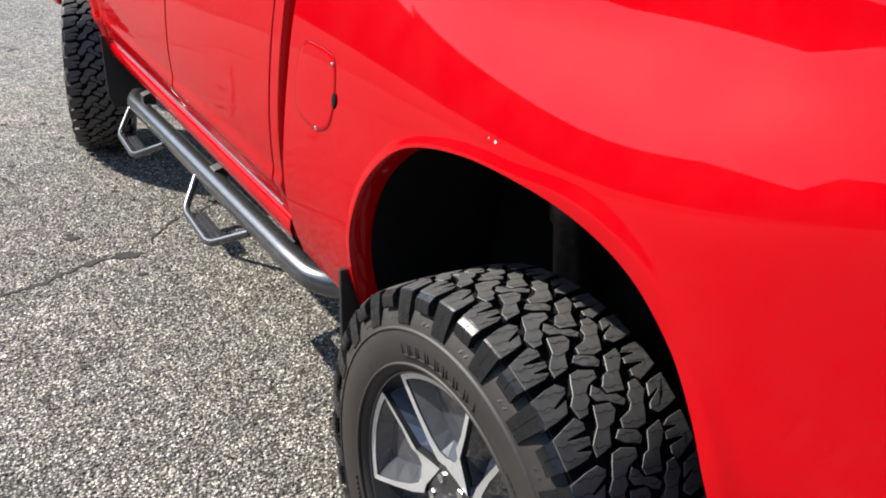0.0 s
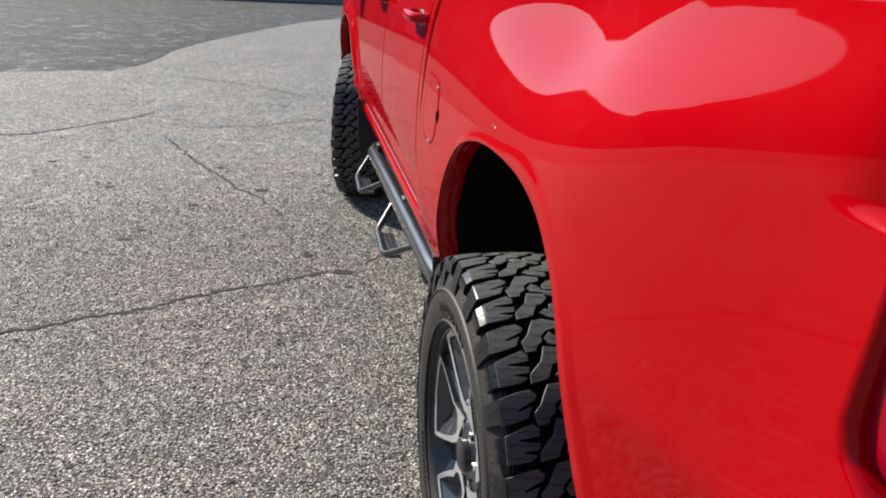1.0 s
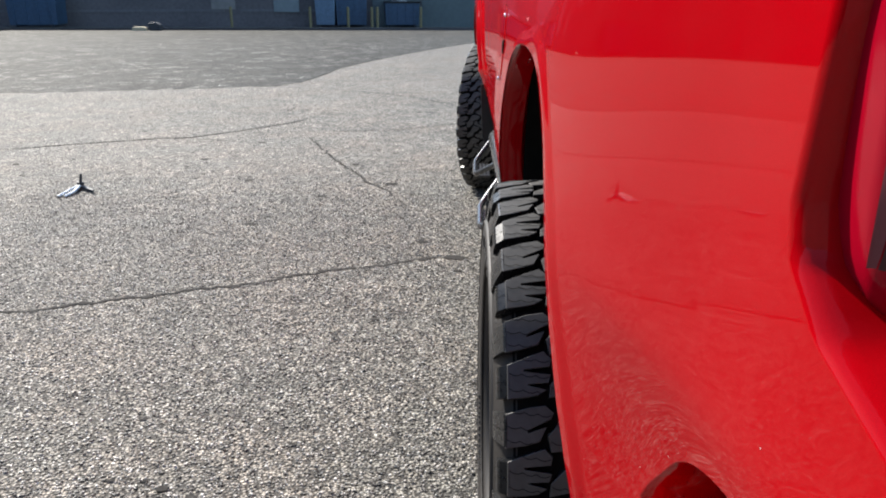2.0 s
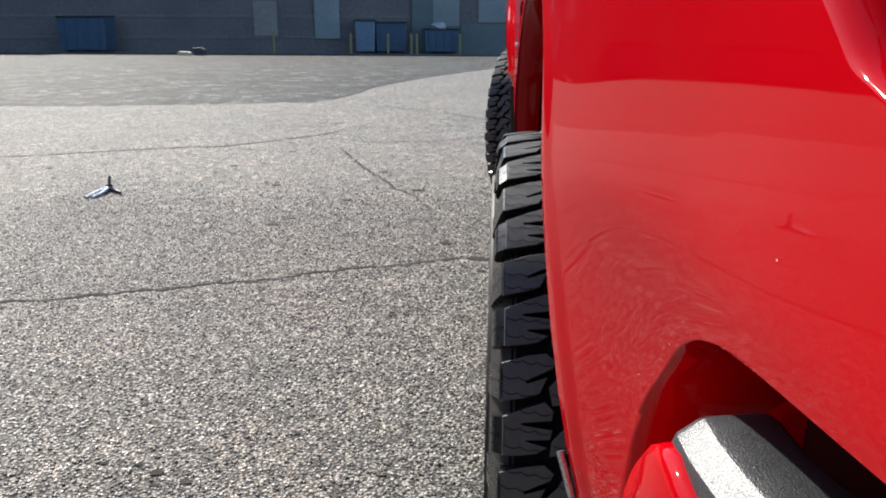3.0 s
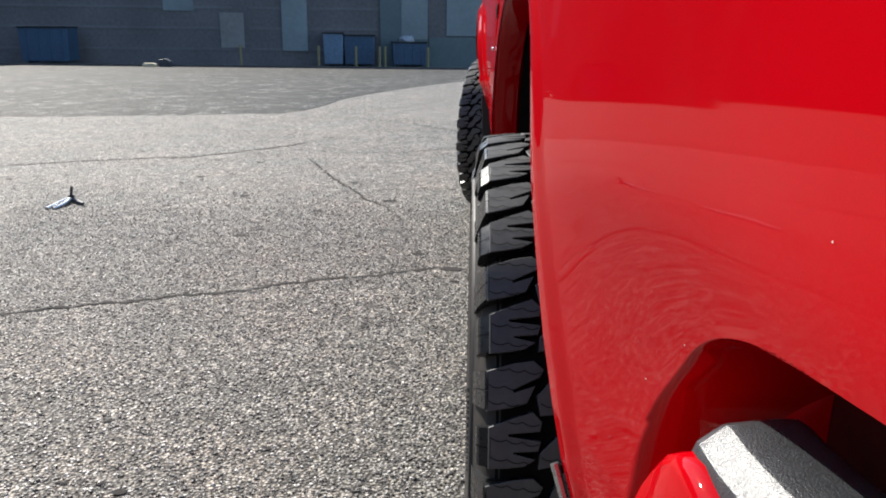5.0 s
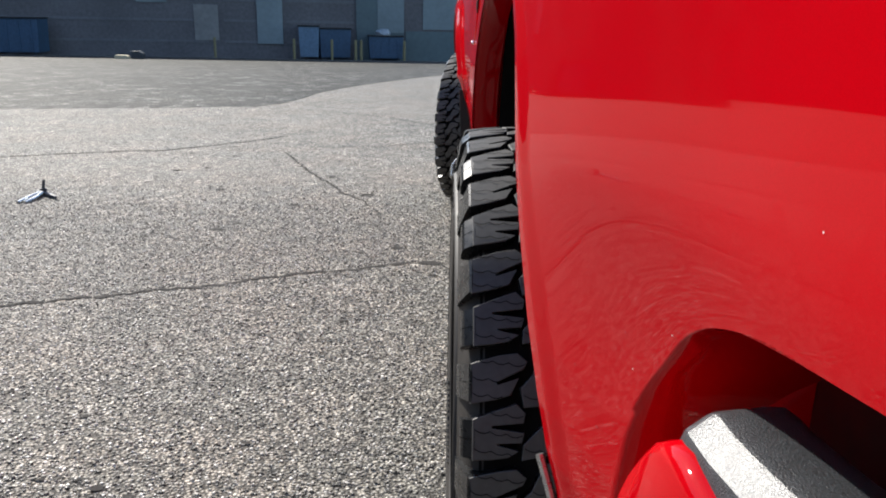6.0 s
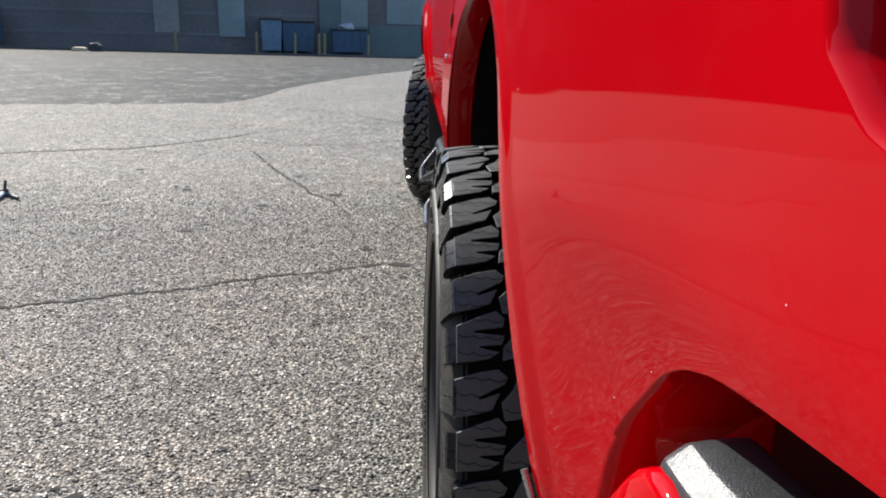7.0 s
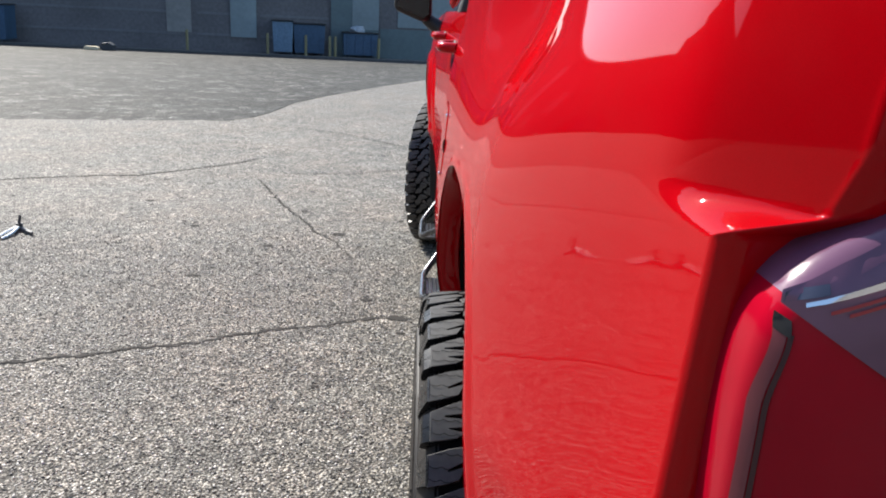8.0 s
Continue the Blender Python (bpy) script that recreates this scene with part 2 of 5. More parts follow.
def prism(points, shift, bm=None):
    """A plate from an outline and the way through it."""
    bm = bm or bmesh.new()
    a = [bm.verts.new(p) for p in points]
    b = [bm.verts.new(Vector(p) + Vector(shift)) for p in points]
    bm.faces.new(a), bm.faces.new(list(reversed(b)))
    for i in range(len(a)):
        bm.faces.new((a[i], a[(i + 1) % len(a)], b[(i + 1) % len(a)], b[i]))
    return bm


def bevelled(bm, offset, segments=2):
    bmesh.ops.bevel(bm, geom=bm.edges[:], offset=offset, segments=segments, affect="EDGES", profile=0.6)
    return bm


def step(a, b, v):
    t = min(1.0, max(0.0, (v - a) / (b - a)))
    return t * t * (3 - 2 * t)


def spline(xs, ys, v):
    """A smooth curve through knots (Catmull-Rom slopes)."""
    if v <= xs[0]:
        return ys[0]
    if v >= xs[-1]:
        return ys[-1]
    i = max(k for k in range(len(xs) - 1) if xs[k] <= v)
    def slope(k):
        lo, hi = max(0, k - 1), min(len(xs) - 1, k + 1)
        return (ys[hi] - ys[lo]) / (xs[hi] - xs[lo])
    h = xs[i + 1] - xs[i]
    t = (v - xs[i]) / h
    return ((2 * t**3 - 3 * t * t + 1) * ys[i] + (t**3 - 2 * t * t + t) * h * slope(i)
            + (3 * t * t - 2 * t**3) * ys[i + 1] + (t**3 - t * t) * h * slope(i + 1))


# ground ---------------------------------------------------------------------
def ground_z(y):
    """Falls a little under the truck's nose, then more towards the building, and is level past it."""
    if y < 0.5:
        return 0.0
    if y < 10:
        return -0.012 * (y - 0.5)
    if y < 16:
        return -0.114 - 0.012 * (y - 10) - 0.0025 * (y - 10) ** 2
    return max(-0.276 - 0.042 * (y - 16), -1.9)


def spread(lo, hi, near, far_n):
    inner = list(np.linspace(-20, 60, near))
    return [lo + (inner[0] - lo) * (k / far_n) ** 0.5 for k in range(far_n)] + inner + [inner[-1] + (hi - inner[-1]) * (k / far_n) ** 2 for k in range(1, far_n + 1)]


ys = spread(-900, 1500, 161, 8)
xs = spread(-1000, 1000, 41, 8)
ground = part("ground", sheet([[(x, y, ground_z(y)) for y in ys] for x in xs]), ASPHALT, None, smooth=60)
tagged(ground, "worn grey asphalt parking lot with pale stone chips", "ground", kind="structure")

rnd = random.Random(4)
edge = [(-60, 6.6), (-20, 7.0), (-9, 7.4), (-5.9, 7.66), (-4.93, 7.78), (-3.99, 8.02), (-3.03, 8.27), (-2.32, 8.56), (-2.11, 8.96), (-1.96, 9.8), (-1.92, 10.58), (-1.59, 12.11), (-0.97, 14.51),
        (0.19, 19.45), (3.0, 27.0), (9.0, 38.0), (30, 41)]
edge_pts = []
for (x0, y0), (x1, y1) in zip(edge, edge[1:]):
    n = max(2, int(math.hypot(x1 - x0, y1 - y0) / 0.12)) if x0 > -10 and y0 < 20 else 6
    for k in range(n):
        t = k / n
        edge_pts.append((x0 + (x1 - x0) * t, y0 + (y1 - y0) * t + rnd.uniform(-0.06, 0.06)))
rows = []
for x, y in edge_pts:
    far = 41.0 + 0.14 * x
    far = max(far, y + 0.5)
    rows.append([(x, y, ground_z(y) + 0.001)] + [(x, y + (far - y) * (k / 14) ** 1.6 + 0.02, ground_z(y + (far - y) * (k / 14) ** 1.6 + 0.02) + 0.003) for k in range(15)])
patch = part("pavement", sheet(rows), OLD_ASPHALT, None, smooth=60)
tagged(patch, "older coarse dark asphalt with a ragged edge", "pavement", kind="structure")


CRACKS = []


def crack(points, width, seed):
    """A ragged strip of dark filler along a crack."""
    width *= 2.0
    CRACKS.append((points, width))
    r = random.Random(seed)
    out = []
    for (x0, y0), (x1, y1) in zip(points, points[1:]):
        n = max(2, int(math.hypot(x1 - x0, y1 - y0) / 0.02))
        for k in range(n):
            t = k / n
            out.append(Vector((x0 + (x1 - x0) * t, y0 + (y1 - y0) * t, 0)))
    wander, rows = 0.0, []
    for i, p in enumerate(out):
        d = (out[min(i + 1, len(out) - 1)] - out[max(i - 1, 0)]).normalized()
        s = Vector((-d.y, d.x, 0))
        wander = wander * 0.85 + r.uniform(-0.011, 0.011)
        w = width * (0.35 + 0.9 * r.random() ** 1.5) * step(0, 6, min(i, len(out) - 1 - i))
        rows.append([(*(p + s * (wander + e * w)).xy, ground_z(p.y) + 0.003) for e in (-0.5, -0.1, 0.2, 0.5)])
    ob = part("crack", sheet(rows), TAR, None, kind="structure")
    return tagged(ob, "dark ragged crack in the asphalt", "crack")


crack([(-3.6, 0.75), (-2.4, 1.17), (-1.82, 1.35), (-1.63, 1.41), (-1.36, 1.51), (-1.07, 1.64), (-0.87, 1.73), (-0.66, 1.83), (-0.43, 1.93), (-0.2, 2.01), (-0.06, 2.04)], 0.013, 1)
crack([(-0.03, 2.06), (0.08, 2.19), (0.21, 2.32), (0.8, 2.6)], 0.006, 3)
crack([(-6, 3.5), (-3.76, 4.34), (-3.4, 4.48), (-3.05, 4.68), (-2.68, 4.87), (-2.24, 5.0), (-1.98, 5.24), (-1.68, 5.61), (-1.48, 6.01)], 0.013, 4)
crack([(-1.33, 5.05), (-1.21, 4.82), (-1.07, 4.49), (-0.86, 3.99), (-0.64, 3.5), (-0.42, 3.1), (-0.28, 2.86)], 0.009, 5)
crack([(-1.2, 5.30), (-0.59, 5.4), (0.05, 5.83)], 0.009, 6)
crack([(-1.64, 8.22), (-0.67, 7.66), (-0.07, 6.89)], 0.011, 7)

r9 = random.Random(9)
for x, y, size in ((-0.075, 2.045, 0.055), (-0.49, 3.44, 0.05), (-1.15, 2.55, 0.035), (-0.62, 1.2, 0.016), (-0.95, 0.62, 0.014), (-0.78, 0.30, 0.018), (-0.70, 0.27, 0.016), (-0.5, 0.5, 0.012), (-1.88, 4.14, 0.03), (-1.4, 3.51, 0.028), (-1.72, 3.08, 0.022), (-0.78, 4.0, 0.03), (-0.87, 3.13, 0.03), (-0.24, 2.27, 0.03), (-1.7, 4.26, 0.02), (-1.08, 2.69, 0.016), (-1.3, 2.08, 0.014), (-2.1, 2.4, 0.015), (-1.6, 1.9, 0.012)):
    ring = [(x + size * (1.0 + 0.5 * (k % 7 == 0)) * math.cos(k * 0.314) * r9.uniform(0.7, 1.15), y + size * 0.6 * math.sin(k * 0.314) * r9.uniform(0.7, 1.15), ground_z(y) + 0.0035) for k in range(20)]
    bm = bmesh.new()
    bm.faces.new([bm.verts.new(p) for p in ring])
    tagged(part("tar_spot", bm, TAR, None, kind="structure"), "small dark tar spot on the asphalt", "stain")

r10 = random.Random(10)
specks = bmesh.new()
for _ in range(130):
    x, y = r10.uniform(-3.4, 0.3), 0.2 + 6.5 * r10.random() ** 1.3
    size = r10.uniform(0.004, 0.011) * (1 + 0.25 * y)
    ring = []
    for k in range(9):
        a, d = k * 0.698, size * r10.uniform(0.55, 1.2)
        ring.append(specks.verts.new((x + 1.3 * d * math.cos(a), y + 0.8 * d * math.sin(a), ground_z(y) + 0.0032)))
    specks.faces.new(ring)
tagged(part("tar_speck", specks, TAR, None, kind="stuff"), "small black specks on the asphalt", "stain")

# the pickup truck -----------------------------------------------------------
truck = thing("pickup_truck", "glossy red crew cab pickup truck parked on asphalt", "pickup truck")
WIDE = 2.0          # the near flank lies at x = 0.05, the far one at WIDE - 0.05
AXLE_F = 3.48
R_TYRE = 0.424

REAR_ARCH = [(0.435, 0.56), (0.425, 0.70), (0.415, 0.81), (0.375, 0.915), (0.30, 1.0), (0.22, 1.046), (0.09, 1.078), (-0.05, 1.088), (-0.18, 1.082),
             (-0.29, 1.055), (-0.375, 1.0), (-0.43, 0.935), (-0.475, 0.86), (-0.53, 0.77), (-0.58, 0.69), (-0.625, 0.60)]
FRONT_ARCH = [(AXLE_F - 0.60, 0.60), (AXLE_F - 0.56, 0.70), (AXLE_F - 0.505, 0.80), (AXLE_F - 0.45, 0.88), (AXLE_F - 0.37, 0.955), (AXLE_F - 0.27, 1.01), (AXLE_F - 0.12, 1.04),
              (AXLE_F + 0.03, 1.045), (AXLE_F + 0.18, 1.03), (AXLE_F + 0.31, 0.985), (AXLE_F + 0.40, 0.92), (AXLE_F + 0.46, 0.82), (AXLE_F + 0.49, 0.70), (AXLE_F + 0.50, 0.58)]


def smooth_line(points, n):
    """n + 1 points evenly along a smooth curve through the points."""
    run = [0.0]
    for (a, b), (c, d) in zip(points, points[1:]):
        run.append(run[-1] + math.hypot(c - a, d - b))
    us, ws = [p[0] for p in points], [p[1] for p in points]
    return [(spline(run, us, run[-1] * k / n), spline(run, ws, run[-1] * k / n)) for k in range(n + 1)]


REAR_DENSE, FRONT_DENSE = smooth_line(REAR_ARCH, 60), smooth_line(FRONT_ARCH, 60)


def off_arch(y, z, dense):
    best = 9.0
    for (a, b), (c, d) in zip(dense, dense[1:]):
        u = min(1.0, max(0.0, ((y - a) * (c - a) + (z - b) * (d - b)) / ((c - a) ** 2 + (d - b) ** 2)))
        best = min(best, (y - a - u * (c - a)) ** 2 + (z - b - u * (d - b)) ** 2)
    return math.sqrt(best)


def bell(v, mid, low, high):
    """The run of a lopsided bell curve up to v."""
    k = math.sqrt(math.pi / 2)
    if v < mid:
        return low * k * (1 + math.erf((v - mid) / (low * math.sqrt(2))))
    return low * k + high * k * math.erf((v - mid) / (high * math.sqrt(2)))


def soft_ramp(v, w):
    """Zero below nought, v above it, rounded over w."""
    return w * math.log1p(math.exp(min(60.0, v / w)))


def smooth_curve(xs, ys):
    """A function through the knots, smooth to its second slope."""
    n = len(xs)
    h = [xs[i + 1] - xs[i] for i in range(n - 1)]
    a, r = np.eye(n), np.zeros(n)
    for i in range(1, n - 1):
        a[i, i - 1], a[i, i], a[i, i + 1] = h[i - 1], 2 * (h[i - 1] + h[i]), h[i]
        r[i] = 6 * ((ys[i + 1] - ys[i]) / h[i] - (ys[i] - ys[i - 1]) / h[i - 1])
    m = np.linalg.solve(a, r).tolist()

    def at(v):
        v = min(max(v, xs[0]), xs[-1])
        i = max(k for k in range(n - 1) if xs[k] <= v)
        p, q = (xs[i + 1] - v) / h[i], (v - xs[i]) / h[i]
        return p * ys[i] + q * ys[i + 1] + ((p ** 3 - p) * m[i] + (q ** 3 - q) * m[i + 1]) * h[i] ** 2 / 6
    return at


BED_Y = [-1.0, -0.8, -0.6, -0.4, -0.2, 0.0, 0.3, 0.55, 0.8]
bed_lean = smooth_curve(BED_Y, [0.0772, 0.2191, 0.3923, 0.455, 0.55, 0.485, 0.2984, 0.2203, 0.1737])
bed_mid = smooth_curve(BED_Y, [1.3888, 1.3536, 1.3176, 1.2886, 1.2728, 1.2779, 1.2764, 1.2783, 1.2794])
bed_low = smooth_curve(BED_Y, [0.0457, 0.0443, 0.0432, 0.064, 0.0785, 0.0895, 0.0934, 0.093, 0.091])
bed_high = smooth_curve(BED_Y, [0.0465, 0.0500, 0.0530, 0.0530, 0.0547, 0.0515, 0.052, 0.055, 0.06])


def lip_flare(z):
    """How far the wing stands out along the rear edge of the arch."""
    return float(np.interp(z, [0.60, 0.63, 0.66, 0.70, 0.75, 0.79, 0.86, 0.93, 1.0, 1.06], [0.001, 0.004, 0.0085, 0.0105, 0.0095, 0.007, 0.003, 0.001, 0.0, 0.0]))


def bed_x(y, z):
    """How far in from the tyre's face the bed's flank lies: upright low down, leaning in at the shoulder, upright again under the rail."""
    t = (z - 0.84) / 0.14
    if t < 0:
        x = 0.033 + (0.90 * step(-0.2, 0.2, y) - 0.03) * (0.84 - z) ** 2
    elif t < 1:
        x = 0.033 + 0.0077 * (t**3 - t**4 / 2)
    else:
        x = 0.03685 + (0.0432 + 0.0197 * step(-0.80, -0.45, y)) * (z - 0.98)
    x += bed_lean(y) * bell(z, bed_mid(y), bed_low(y), bed_high(y))
    x += 0.034 * (1 - math.sqrt(max(0.0, 1 - min(1.0, max(0.0, (z - 1.405) / 0.05)) ** 2)))
    x += 0.1737 * soft_ramp(-0.4288 - y, 0.06) - 0.10 * soft_ramp(-0.818 - y, 0.025)
    x += 0.18 * (soft_ramp(0.915 - z, 0.009) - soft_ramp(0.79 - z, 0.04)) * step(-0.40, -0.74, y)
    x += 0.50 * soft_ramp(-0.850 - y, 0.013) * step(1.241, 1.259, z)
    near = off_arch(y, z, REAR_DENSE)
    # a flat band along the rear edge of the arch, turned a little forwards
    band = step(0.0, -0.25, y)
    x -= band * (lip_flare(z) + 0.0015 * step(1.0, 0.85, z)) * (1 - step(0.024, 0.30, near))
    x += band * 0.13 * soft_ramp(0.024 - near, 0.0012)
    return x - 0.0038 * (1 - step(0.006 + 0.016 * band, 0.024 + 0.028 * band, near))


cab_profile = smooth_curve([0.50, 0.58, 0.66, 0.74, 0.86, 1.0, 1.12, 1.24, 1.34, 1.40], [0.145, 0.115, 0.088, 0.068, 0.053, 0.051, 0.058, 0.074, 0.104, 0.14])


def cab_x(y, z):
    """The same for the doors and the front wing."""
    x = cab_profile(z)
    x -= 0.010 * (1 - step(0.0, 0.035, abs(z - 0.725)))
    if y > 2.7:
        x += 0.02 * step(3.9, 4.45, y) + 0.25 * step(4.2, 4.75, y) ** 2
        x -= 0.024 * (1 - step(0.025, 0.10, off_arch(y, z, FRONT_DENSE)))
    return x


def flip(side, p):
    return (p[0], p[1], p[2]) if side < 0 else (WIDE - p[0], p[1], p[2])


def ring_panel(arch, outer, pairs, shape, side, rows_n=34, inner=0.05, back=0.10, fine_rear=False):
    """A wing: a sheet between a wheel arch and the panel's outline, its edges turned inwards."""
    inner_pts, outer_pts, fine = [], [], smooth_line(arch, 240)
    for (i0, o0), (i1, o1) in zip(pairs, pairs[1:]):
        n = 48 if fine_rear and (0.60 < i0 < 0.73 or i0 > 0.79) else 16
        b = outer[o0:o1 + 1]
        run = [0.0]
        for p, q in zip(b, b[1:]):
            run.append(run[-1] + math.hypot(q[0] - p[0], q[1] - p[1]))
        for k in range(n + (i1 == pairs[-1][0])):
            t = k / n
            place = 240 * (i0 + (i1 - i0) * t)
            whole = min(239, int(place))
            ia = tuple(p + (q - p) * (place - whole) for p, q in zip(fine[whole], fine[whole + 1]))
            d = t * run[-1]
            outer_pts.append((float(np.interp(d, run, [p[0] for p in b])), float(np.interp(d, run, [p[1] for p in b]))))
            inner_pts.append(ia)
    rows = []
    for (iy, iz), (oy, oz) in zip(inner_pts, outer_pts):
        row = []
        x0 = shape(iy, iz)
        for dx, lift in ((inner, 0.010), (0.012, 0.010), (0.004, 0.006), (0.001, 0.002)):
            L = math.hypot(oy - iy, oz - iz) or 1
            row.append(flip(side, (x0 + dx, iy - (oy - iy) / L * lift + (oy - iy) / L * 0.010, iz - (oz - iz) / L * lift + (oz - iz) / L * 0.010)))
        for k in range(rows_n + 1):
            t = (k / rows_n) ** 1.25
            y, z = iy + (oy - iy) * t, iz + (oz - iz) * t
            if k == 0:
                y, z = iy + (oy - iy) * 0.004, iz + (oz - iz) * 0.004
            row.append(flip(side, (shape(y, z), y, z)))
        xe = shape(oy, oz)
        L = math.hypot(oy - iy, oz - iz) or 1
        uy, uz = (oy - iy) / L, (oz - iz) / L
        wide = 1.7 if fine_rear and oz < 0.92 and oy < -0.69 else 1.0
        for dx, out in ((0.001, 0.004), (0.004, 0.0085), (0.009, 0.012), (0.017, 0.0135), (back, 0.0135)):
            row.append(flip(side, (xe + dx * wide, oy + uy * out * wide, oz + uz * out * wide)))
        rows.append(row)
    return sheet(rows)


def flank_sheet(y0, y1, z0, z1, shape, side, ny=12, nz=40, turn=0.03):
    """A door skin with its edges turned inwards."""
    rows = []
    near = (0.0, 0.006, 0.010, 0.016)
    ys_ = [y0 + d for d in near] + [y0 + (y1 - y0) * k / ny for k in range(1, ny)] + [y1 - d for d in reversed(near)]
    zs_ = [z0 + d for d in near] + [z0 + (z1 - z0) * k / nz for k in range(1, nz)] + [z1 - d for d in reversed(near)]
    for iy, y in [(-2, y0), (-1, y0)] + list(enumerate(ys_)) + [(-1, y1), (-2, y1)]:
        deep = {-2: turn, -1: 0.003}.get(iy, 0.0)
        yy = y if iy < 0 else min(max(y, y0 + 0.003), y1 - 0.003)
        row = [flip(side, (shape(yy, z0) + turn, yy, z0)), flip(side, (shape(yy, z0) + 0.003, yy, z0))]
        row += [flip(side, (shape(yy, min(max(z, z0 + 0.003), z1 - 0.003)) + deep, yy, min(max(z, z0 + 0.003), z1 - 0.003))) for z in zs_]
        row += [flip(side, (shape(yy, z1) + turn, yy, z1))]
        rows.append(row)
    return sheet(rows)


BED_OUT = [(0.768, 0.58), (0.768, 0.95), (0.768, 1.452), (-0.80, 1.452), (-0.936, 1.452), (-0.936, 1.40), (-0.936, 1.33), (-0.935, 1.288), (-0.926, 1.258), (-0.902, 1.240), (-0.897, 1.078), (-0.906, 1.050),
           (-0.942, 1.022), (-1.02, 0.996), (-1.02, 0.902), (-0.965, 0.895), (-0.934, 0.891), (-0.907, 0.888), (-0.88, 0.884), (-0.85, 0.876), (-0.819, 0.864), (-0.791, 0.846), (-0.768, 0.822), (-0.736, 0.784), (-0.714, 0.742), (-0.706, 0.70), (-0.701, 0.66), (-0.698, 0.60)]
BED_OUT = BED_OUT[:14] + smooth_line(BED_OUT[14:], 40)
WING_OUT = [(2.845, 0.60), (2.845, 1.0), (2.845, 1.33), (4.35, 1.24), (4.62, 1.18), (4.62, 0.90), (4.62, 0.62), (4.25, 0.58)]


def true_normals(ob, shape, side):
    """Gives the points on the skin the surface's own normals, so that reflections run clean."""
    me, h, out = ob.data, 0.002, []
    for v in me.vertices:
        x, y, z = flip(side, v.co)
        if abs(x - shape(y, z)) < 0.0004 and off_arch(y, z, REAR_DENSE) > 0.010:
            n = Vector((-1, (shape(y + h, z) - shape(y - h, z)) / (2 * h), (shape(y, z + h) - shape(y, z - h)) / (2 * h))).normalized()
            out.append((n.x if side < 0 else -n.x, n.y, n.z))
        else:
            out.append(tuple(v.normal))
    me.normals_split_custom_set_from_vertices(out)


def flank(side):
    bed = part("bed_side", ring_panel(REAR_ARCH, BED_OUT, [(0.0, 0), (0.16, 1), (0.30, 2), (0.56, 3), (0.62, 5), (0.68, 9), (0.74, 10), (0.77, 13), (0.80, 14), (0.92, 34), (1.0, 54)], bed_x, side, rows_n=60, fine_rear=True), RED, truck, smooth=50)
    true_normals(bed, bed_x, side)
    part("front_wing", ring_panel(FRONT_ARCH, WING_OUT, [(0.0, 0), (0.2, 1), (0.35, 2), (0.62, 3), (0.72, 4), (0.85, 5), (1.0, 7)], cab_x, side, rows_n=22), RED, truck, smooth=50)
    for name, y0, y1, hy in (("rear_door", 0.905, 1.785, 1.03), ("front_door", 1.793, 2.835, 1.95)):
        door = part(name, flank_sheet(y0, y1, 0.655, 1.34, cab_x, side), RED, truck, smooth=50)
        # window above the door: frame and pane
        part("window_pane", sheet([[flip(side, (0.135 + 0.17 * t, y0 + 0.04 + (0.06 * t if name == "rear_door" else 0.0), 1.345 + 0.46 * t)) for t in (0, 0.5, 1)],
                                   [flip(side, (0.135 + 0.17 * t, y1 - 0.03 - (0.45 * t if name == "front_door" else 0), 1.345 + 0.46 * t)) for t in (0, 0.5, 1)]]), DARK_GLASS, door, "dark tinted window glass")
        # bezel cup and pull handle
        hx = cab_x(hy, 1.235)
        cup = bmesh.new()
        bmesh.ops.create_uvsphere(cup, u_segments=20, v_segments=10, radius=1.0)
        for v in cup.verts:
            v.co = Vector(flip(side, (hx + 0.002 + v.co.x * 0.006, hy + v.co.y * 0.05, 1.228 + v.co.z * 0.036)))
        handle = part("handle", tube(rounded_path([flip(side, p) for p in ((hx + 0.005, hy - 0.105, 1.245), (hx - 0.035, hy - 0.085, 1.245), (hx - 0.042, hy, 1.247), (hx - 0.035, hy + 0.085, 1.245), (hx + 0.005, hy + 0.105, 1.245))], 0.03), 0.0145, 14), RED, door, smooth=60)
        part("handle_cup", cup, BLACK, door, smooth=60)
    # cab corner behind the rear door, and the sill below the doors
    part("cab_corner", flank_sheet(0.845, 0.900, 0.60, 1.34, cab_x, side, ny=1, turn=0.12), RED, truck, smooth=50)
    sill = [(0.125, 0.55), (0.096, 0.575), (0.086, 0.605), (0.087, 0.632), (0.100, 0.646), (0.16, 0.650)]
    part("sill", sheet([[flip(side, (x, y, z)) for x, z in sill] for y in np.linspace(0.845, 2.95, 30)]), RED, truck, smooth=50)
    part("sill_trim", sheet([[flip(side, (x, y, z)) for x, z in ((0.098, 0.645), (0.091, 0.648), (0.0885, 0.651), (0.090, 0.6535), (0.105, 0.6545))] for y in np.linspace(0.9, 2.83, 12)]), TUBE, truck, "pale metallic sill strip", smooth=60)
    # door seam mouldings and cab frame above the belt line
    roof_edge = [(0.19, 0.86, 1.34), (0.30, 0.98, 1.84), (0.34, 1.3, 1.90), (0.34, 2.0, 1.905), (0.33, 2.35, 1.86), (0.17, 3.05, 1.38)]
    part("cab_frame", tube(rounded_path([flip(side, p) for p in roof_edge], 0.12), 0.045, 12), RED, truck, smooth=60)
    part("door_pillar", tube([flip(side, (0.145, 1.79, 1.33)), flip(side, (0.30, 1.80, 1.86))], 0.035, 10), BLACK, truck, smooth=60)


